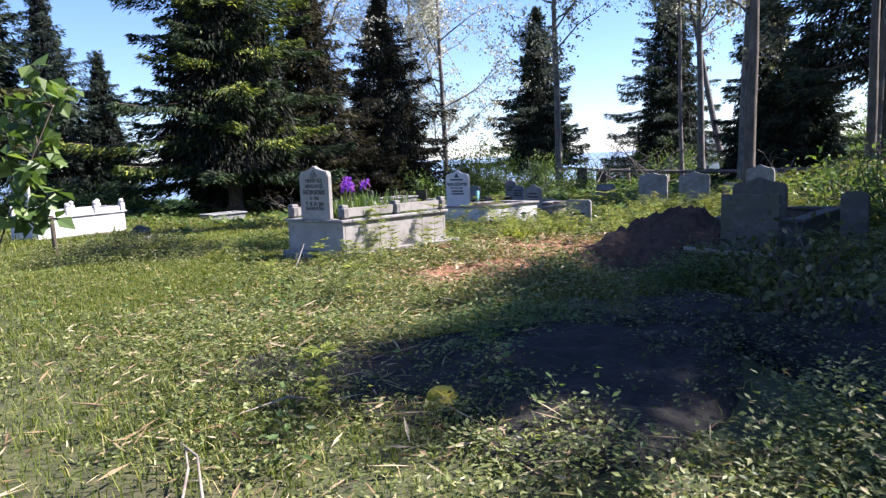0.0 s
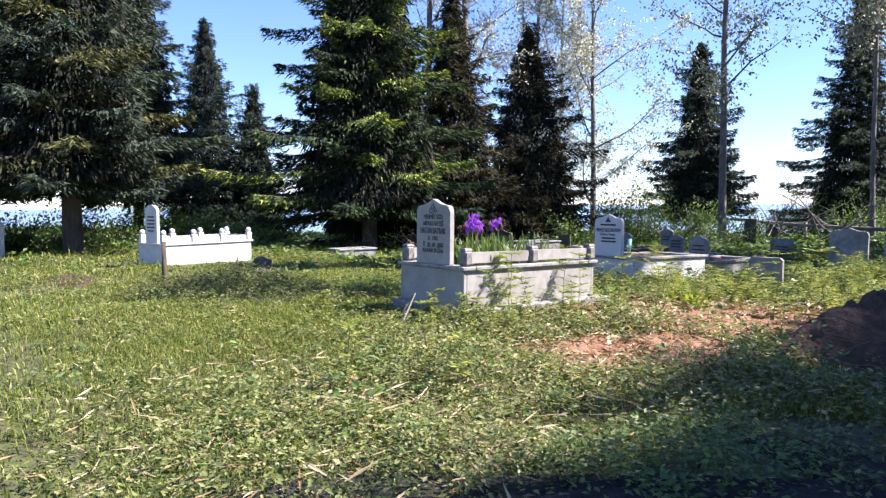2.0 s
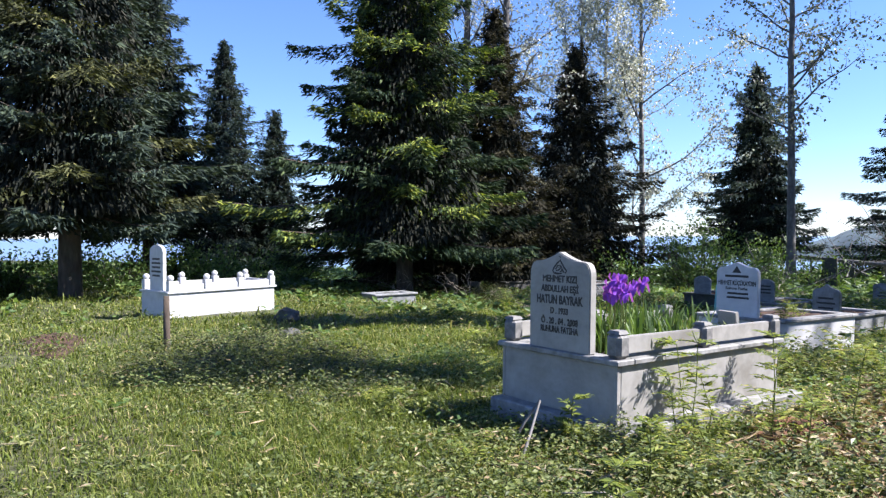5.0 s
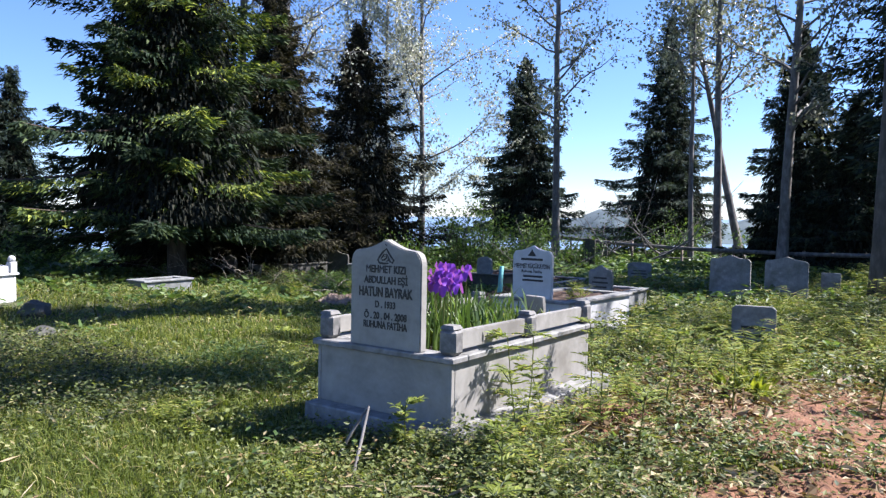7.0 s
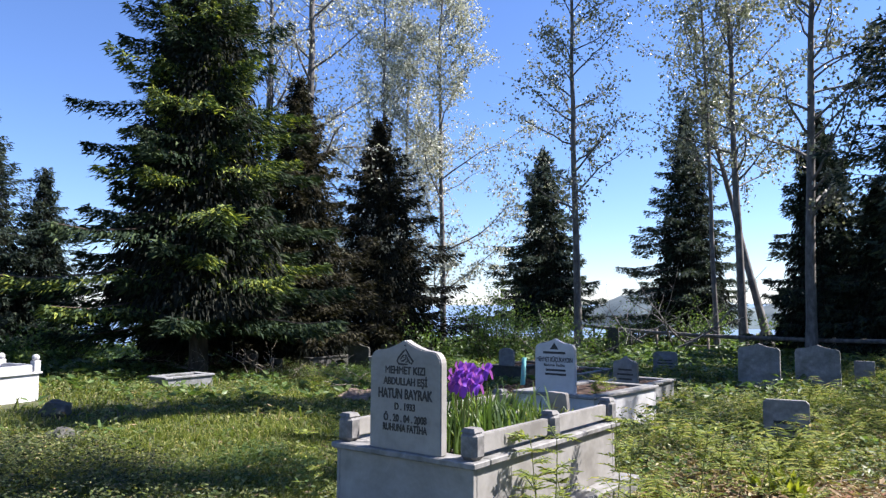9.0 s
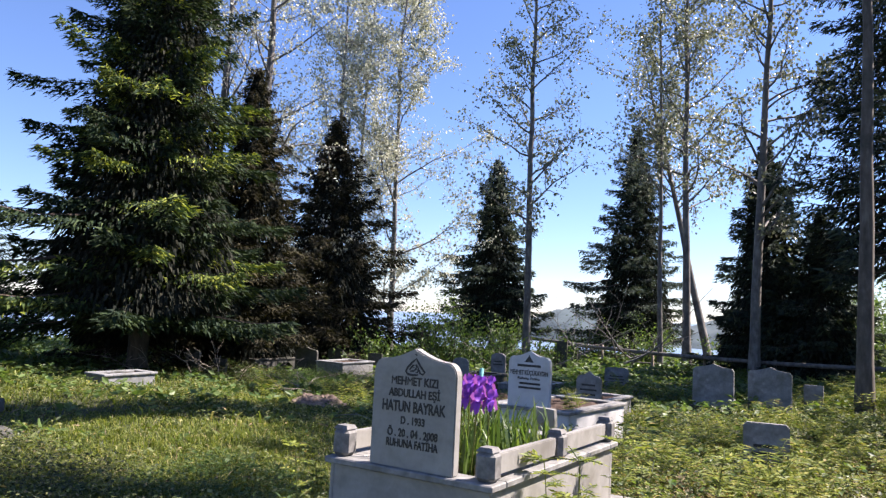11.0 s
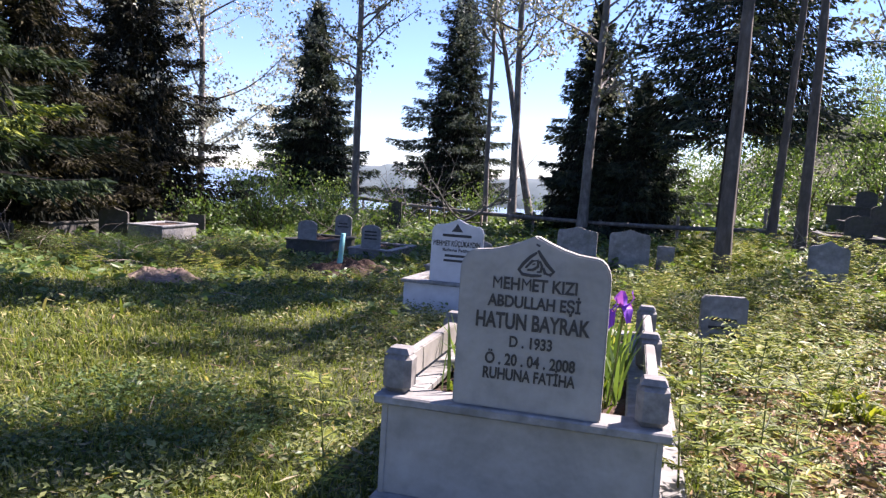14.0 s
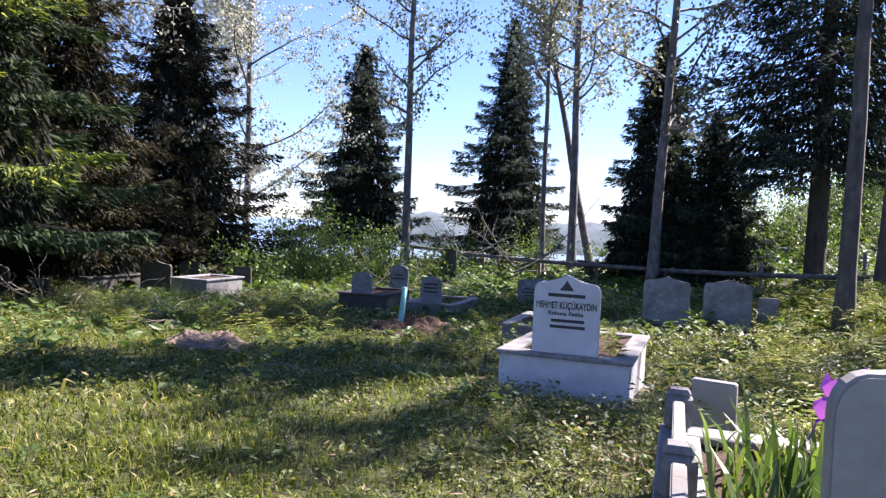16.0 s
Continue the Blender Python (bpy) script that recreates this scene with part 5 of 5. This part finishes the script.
def build_litter(n, seed, near, far):
    p, d, rng = scatter(n, seed, near, far, 0.8, 1.0)
    wild = smooth(p[:, 0] + 0.5 * (p[:, 1] - 5), -9.0, -5.5)
    # Few pale stalks fall here, so the painted shade stays dark.
    shaded_soil = ((p[:, 0] + 1.9) / 2.2) ** 2 + ((p[:, 1] - 5.3) / 2.1) ** 2 < 1
    p = p[rng.random(len(p)) < (0.03 + 0.8 * wild) * np.where(shaded_soil, 0.06, 1.0)]
    m = len(p)
    at = np.stack([p[:, 0], p[:, 1], gz(p[:, 0], p[:, 1]) + rng.uniform(0.02, 0.10, m)], 1)
    a = rng.uniform(0, 6.283, m)
    way = np.stack([np.cos(a), np.sin(a), rng.uniform(-0.15, 0.35, m)], 1)
    ln = rng.uniform(0.05, 0.26, m)
    V, Q = leaves(at, way, rng.uniform(0.006, 0.022, m), ln, rng, 0.2, 0.5)
    tagged(new("dry_stalks", mesh_of("dry_stalks", V, Q, M_LITTER)), "dry broken stalks and dead leaves on the ground", "litter", kind="stuff")


build_litter(32000, 421, 1.0, 12.0)


def weed_patch(x, y, rx, ry, n, h, seed, label, material=None):
    """A dense stand of taller weeds."""
    rng = np.random.default_rng(seed)
    a, q = rng.uniform(0, 6.283, n), rng.random(n) ** 0.6
    px, py = x + np.cos(a) * q * rx, y + np.sin(a) * q * ry
    k = np.repeat(np.arange(n), 24)
    f = rng.random(len(k)) ** 0.7
    b = rng.uniform(0, 6.283, len(k))
    lx, ly = px[k] + np.cos(b) * 0.12 * rng.random(len(k)), py[k] + np.sin(b) * 0.12 * rng.random(len(k))
    hh = h * rng.uniform(0.4, 1.1, n) * (1.15 - q * 0.7)
    at = np.stack([lx, ly, gz(lx, ly) + hh[k] * f], 1)
    way = np.stack([np.cos(b), np.sin(b), rng.uniform(-0.4, 0.6, len(k))], 1)
    ln = rng.uniform(0.018, 0.055, len(k))
    V, Q = leaves(at, way, ln * 0.5, ln, rng, 0.12, 0.6)
    tagged(new("weeds", mesh_of("weeds", V, Q, material or M_WEED)), label, "weeds", kind="stuff")


# Leaves coloured dark, since this stand also lies in tree shade.
weed_patch(-13.0, 5.7, 3.0, 1.35, 520, 0.45, 431, "stand of taller weeds in the lawn, darkened for tree shade", M_SCRUB)
weed_patch(-12.6, 5.6, 3.2, 1.6, 480, 0.42, 445, "tangled green weeds in the lawn", M_WEED)
weed_patch(-11.2, 7.3, 1.0, 0.8, 120, 0.3, 446, "tangled green weeds in the lawn", M_BUSH)
weed_patch(-5.9, 5.0, 1.3, 0.9, 320, 0.38, 432, "bramble thicket before the grave")
weed_patch(-3.5, 4.6, 0.8, 0.8, 160, 0.3, 433, "low brambles in the shade", M_BUSH)
weed_patch(-0.7, 3.9, 0.6, 0.8, 160, 0.5, 434, "sunlit bramble leaves beside the path")
weed_patch(-7.6, 6.4, 0.8, 0.35, 160, 0.3, 435, "weeds at the foot of the grave")
weed_patch(-10.7, 11.4, 0.9, 0.4, 140, 0.3, 436, "weeds at the foot of the white grave")


def sword_tuft(x, y, h, seed):
    """A tuft of broad upright yellow-green leaves."""
    rng = np.random.default_rng(seed)
    m = 46
    a, q = rng.uniform(0, 6.283, m), rng.random(m) ** 0.5
    at = np.stack([np.cos(a) * q * 0.1, np.sin(a) * q * 0.1, rng.uniform(0.02, 0.1, m)], 1)
    way = np.stack([np.cos(a) * 0.7, np.sin(a) * 0.7, rng.uniform(0.5, 1.3, m)], 1)
    ln = h * rng.uniform(0.6, 1.1, m)
    t = thing("leafy_weed", x, y, ground_at(x, y) + 0.03, "tuft of bright yellow-green upright leaves on bare soil", "weed", "leafy weeds")
    V, Q = leaves(at, way, ln * 0.32, ln, rng, 0.15, 0.3)
    tagged(under("foliage", mesh_of("foliage", V, Q, M_TUFT), t), kind="stuff")
    return t


def young_tree(x, y, h, seed):
    """A thin young tree with broad lobed leaves."""
    rng = np.random.default_rng(seed)
    t = thing("young_tree", x, y, ground_at(x, y), "young tree with broad bright green leaves", "tree")
    main = crooked((0, 0, -0.05), (0.26, 0.23, 1), h, 0.01, rng, 9, 0.04)
    paths = [main]
    at, way = [], []
    for j in range(6, 10):
        for _ in range(3):
            a = rng.uniform(0, 6.28)
            tw = crooked(main[j][0], (math.cos(a), math.sin(a), 0.5), 0.3 * rng.uniform(0.6, 1.2), 0.005, rng, 5, 0.1)
            paths.append(tw)
            for p, _q in tw[2:]:
                for _w in range(4):
                    at.append(p)
                    way.append(rng.normal(size=3) + np.array([0, 0, -0.3]))
    V, Q = tubes(paths, 5)
    under("trunk", mesh_of("trunk", V, Q, M_BARK, True), t)
    ln = rng.uniform(0.07, 0.13, len(at))
    V, Q = leaves(np.array(at), np.array(way), ln * 0.85, ln, rng, 0.15, 0.5)
    tagged(under("foliage", mesh_of("foliage", V, Q, M_BUSH), t), kind="stuff")
    return t


young_tree(-4.5, 0.95, 2.1, 77)
for k, (x, y, h) in enumerate(((-7.62, 7.0, 0.8), (-7.5, 6.7, 0.62), (-7.35, 7.6, 0.7), (-7.1, 8.3, 0.75), (-6.9, 7.3, 0.5), (-7.3, 9.4, 0.6), (-6.6, 8.4, 0.6))):
    sapling(x, y, h, 380 + k, "feathery bright green weed beside the grave", leaf=0.055)
for k, (x, y, r) in enumerate(((-7.4, 10.2, 0.5), (-7.9, 10.6, 0.6), (-6.6, 10.6, 0.55), (-7.2, 11.2, 0.6), (-6.3, 11.4, 0.6), (-8.3, 11.4, 0.6), (-5.6, 10.9, 0.55), (-7.0, 13.0, 0.7), (-6.2, 12.8, 0.7), (-8.0, 13.2, 0.7), (-5.0, 12.4, 0.7), (-6.9, 14.4, 0.8), (-5.6, 14.2, 0.8), (-8.9, 10.9, 0.4), (-9.9, 5.7, 0.3), (-7.5, 7.05, 0.5), (-7.35, 7.75, 0.55), (-7.45, 8.5, 0.5), (-7.15, 6.5, 0.4), (-6.7, 9.9, 0.6), (-5.2, 9.9, 0.6), (-8.35, 5.6, 0.3))):
    fern(x, y, r, 700 + k)
for k, (x, y) in enumerate(((-10.75, 12.5), (-10.1, 12.9), (-10.5, 13.4), (-10.0, 12.3), (-10.8, 13.1))):
    sapling(x, y, 0.3, 350 + k, "weed growing inside the white grave", z=0.26, leaf=0.06)
for k, (x, y, r) in enumerate(((-10.8, 12.7, 0.28), (-10.2, 13.2, 0.3), (-10.6, 13.7, 0.3), (-10.1, 12.6, 0.22))):
    fern(x, y, r, 760 + k).location.z = 0.33
weed_patch(-21.3, 19.2, 1.6, 0.6, 260, 0.5, 437, "tall weeds hiding the graves under the trees", M_BUSH)
weed_patch(-24.0, 17.8, 1.6, 0.6, 260, 0.5, 438, "tall weeds hiding the graves under the trees", M_BUSH)
# Darkened leaves add painted shade over the near-black soil.
weed_patch(-2.4, 5.2, 1.5, 1.0, 120, 0.34, 441, "low brambles in deep shade, leaves darkened for it", M_SCRUB)
weed_patch(-1.2, 5.0, 1.1, 1.2, 90, 0.36, 442, "low brambles in deep shade, leaves darkened for it", M_SCRUB)
weed_patch(-1.6, 2.9, 1.3, 0.45, 70, 0.2, 443, "bramble leaves at the edge of the shade")
weed_patch(-2.9, 3.7, 0.7, 0.5, 50, 0.22, 444, "bramble leaves at the edge of the shade")
weed_patch(-3.0, 7.4, 0.9, 0.5, 200, 0.55, 439, "dark weeds before the shaded headstone", M_BUSH)
# The scrub-coloured patches here darken the undergrowth as shade would.
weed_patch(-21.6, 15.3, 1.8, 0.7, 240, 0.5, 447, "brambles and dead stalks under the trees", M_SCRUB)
weed_patch(-22.6, 17.2, 2.6, 1.6, 420, 0.5, 454, "brambles round the graves under the trees, darkened for shade", M_SCRUB)
weed_patch(-19.6, 19.6, 2.2, 1.4, 380, 0.5, 455, "brambles round the graves under the trees, darkened for shade", M_SCRUB)
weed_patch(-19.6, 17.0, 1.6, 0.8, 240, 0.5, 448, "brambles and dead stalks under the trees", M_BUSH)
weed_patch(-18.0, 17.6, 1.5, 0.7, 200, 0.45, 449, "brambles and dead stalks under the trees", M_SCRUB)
weed_patch(-16.6, 17.6, 1.3, 0.7, 180, 0.5, 450, "leafy weeds beside the dark grave", M_WEED)
for k, (x, y) in enumerate(((-21.4, 15.4), (-19.2, 16.4), (-17.4, 15.6), (-23.2, 14.2))):
    brush(x, y, ground_at(x, y) + 0.03, 1.3, 7, 26 + k, "dry bent stems and dead branches in weeds", M_WOOD, 0.012, -0.01)
weed_patch(-6.9, 11.0, 1.0, 1.2, 260, 0.3, 440, "low mixed weeds among dry stalks")


def leaf_litter(x, y, rx, ry, n, seed, label):
    """Curled dead leaves lying on the ground."""
    rng = np.random.default_rng(seed)
    a, q = rng.uniform(0, 6.283, n), rng.random(n) ** 0.5
    px, py = x + np.cos(a) * q * rx, y + np.sin(a) * q * ry
    at = np.stack([px, py, gz(px, py) + rng.uniform(0.02, 0.12, n)], 1)
    b = rng.uniform(0, 6.283, n)
    way = np.stack([np.cos(b), np.sin(b), rng.uniform(-0.3, 0.5, n)], 1)
    ln = rng.uniform(0.04, 0.13, n)
    V, Q = leaves(at, way, ln * rng.uniform(0.25, 0.6, n), ln, rng, 0.25, 0.5)
    tagged(new("leaf_litter", mesh_of("leaf_litter", V, Q, M_LITTER)), label, "litter", kind="stuff")


leaf_litter(-7.0, 8.6, 0.7, 1.3, 1300, 456, "brown dead bracken beside the grave")
leaf_litter(-6.2, 10.6, 1.9, 1.5, 2600, 451, "curled dead leaves beside the bare soil")
leaf_litter(-5.2, 7.2, 1.6, 1.6, 800, 452, "dead leaves scattered on bare soil")
leaf_litter(-4.8, 13.2, 1.8, 1.5, 2200, 453, "dead bracken and leaves below the trees")
for k, (x, y, a) in enumerate(((-6.85, 9.2, 0), (-6.68, 9.32, 50), (-6.62, 9.08, 110))):
    sword_tuft(x, y, 0.17, 460 + k)
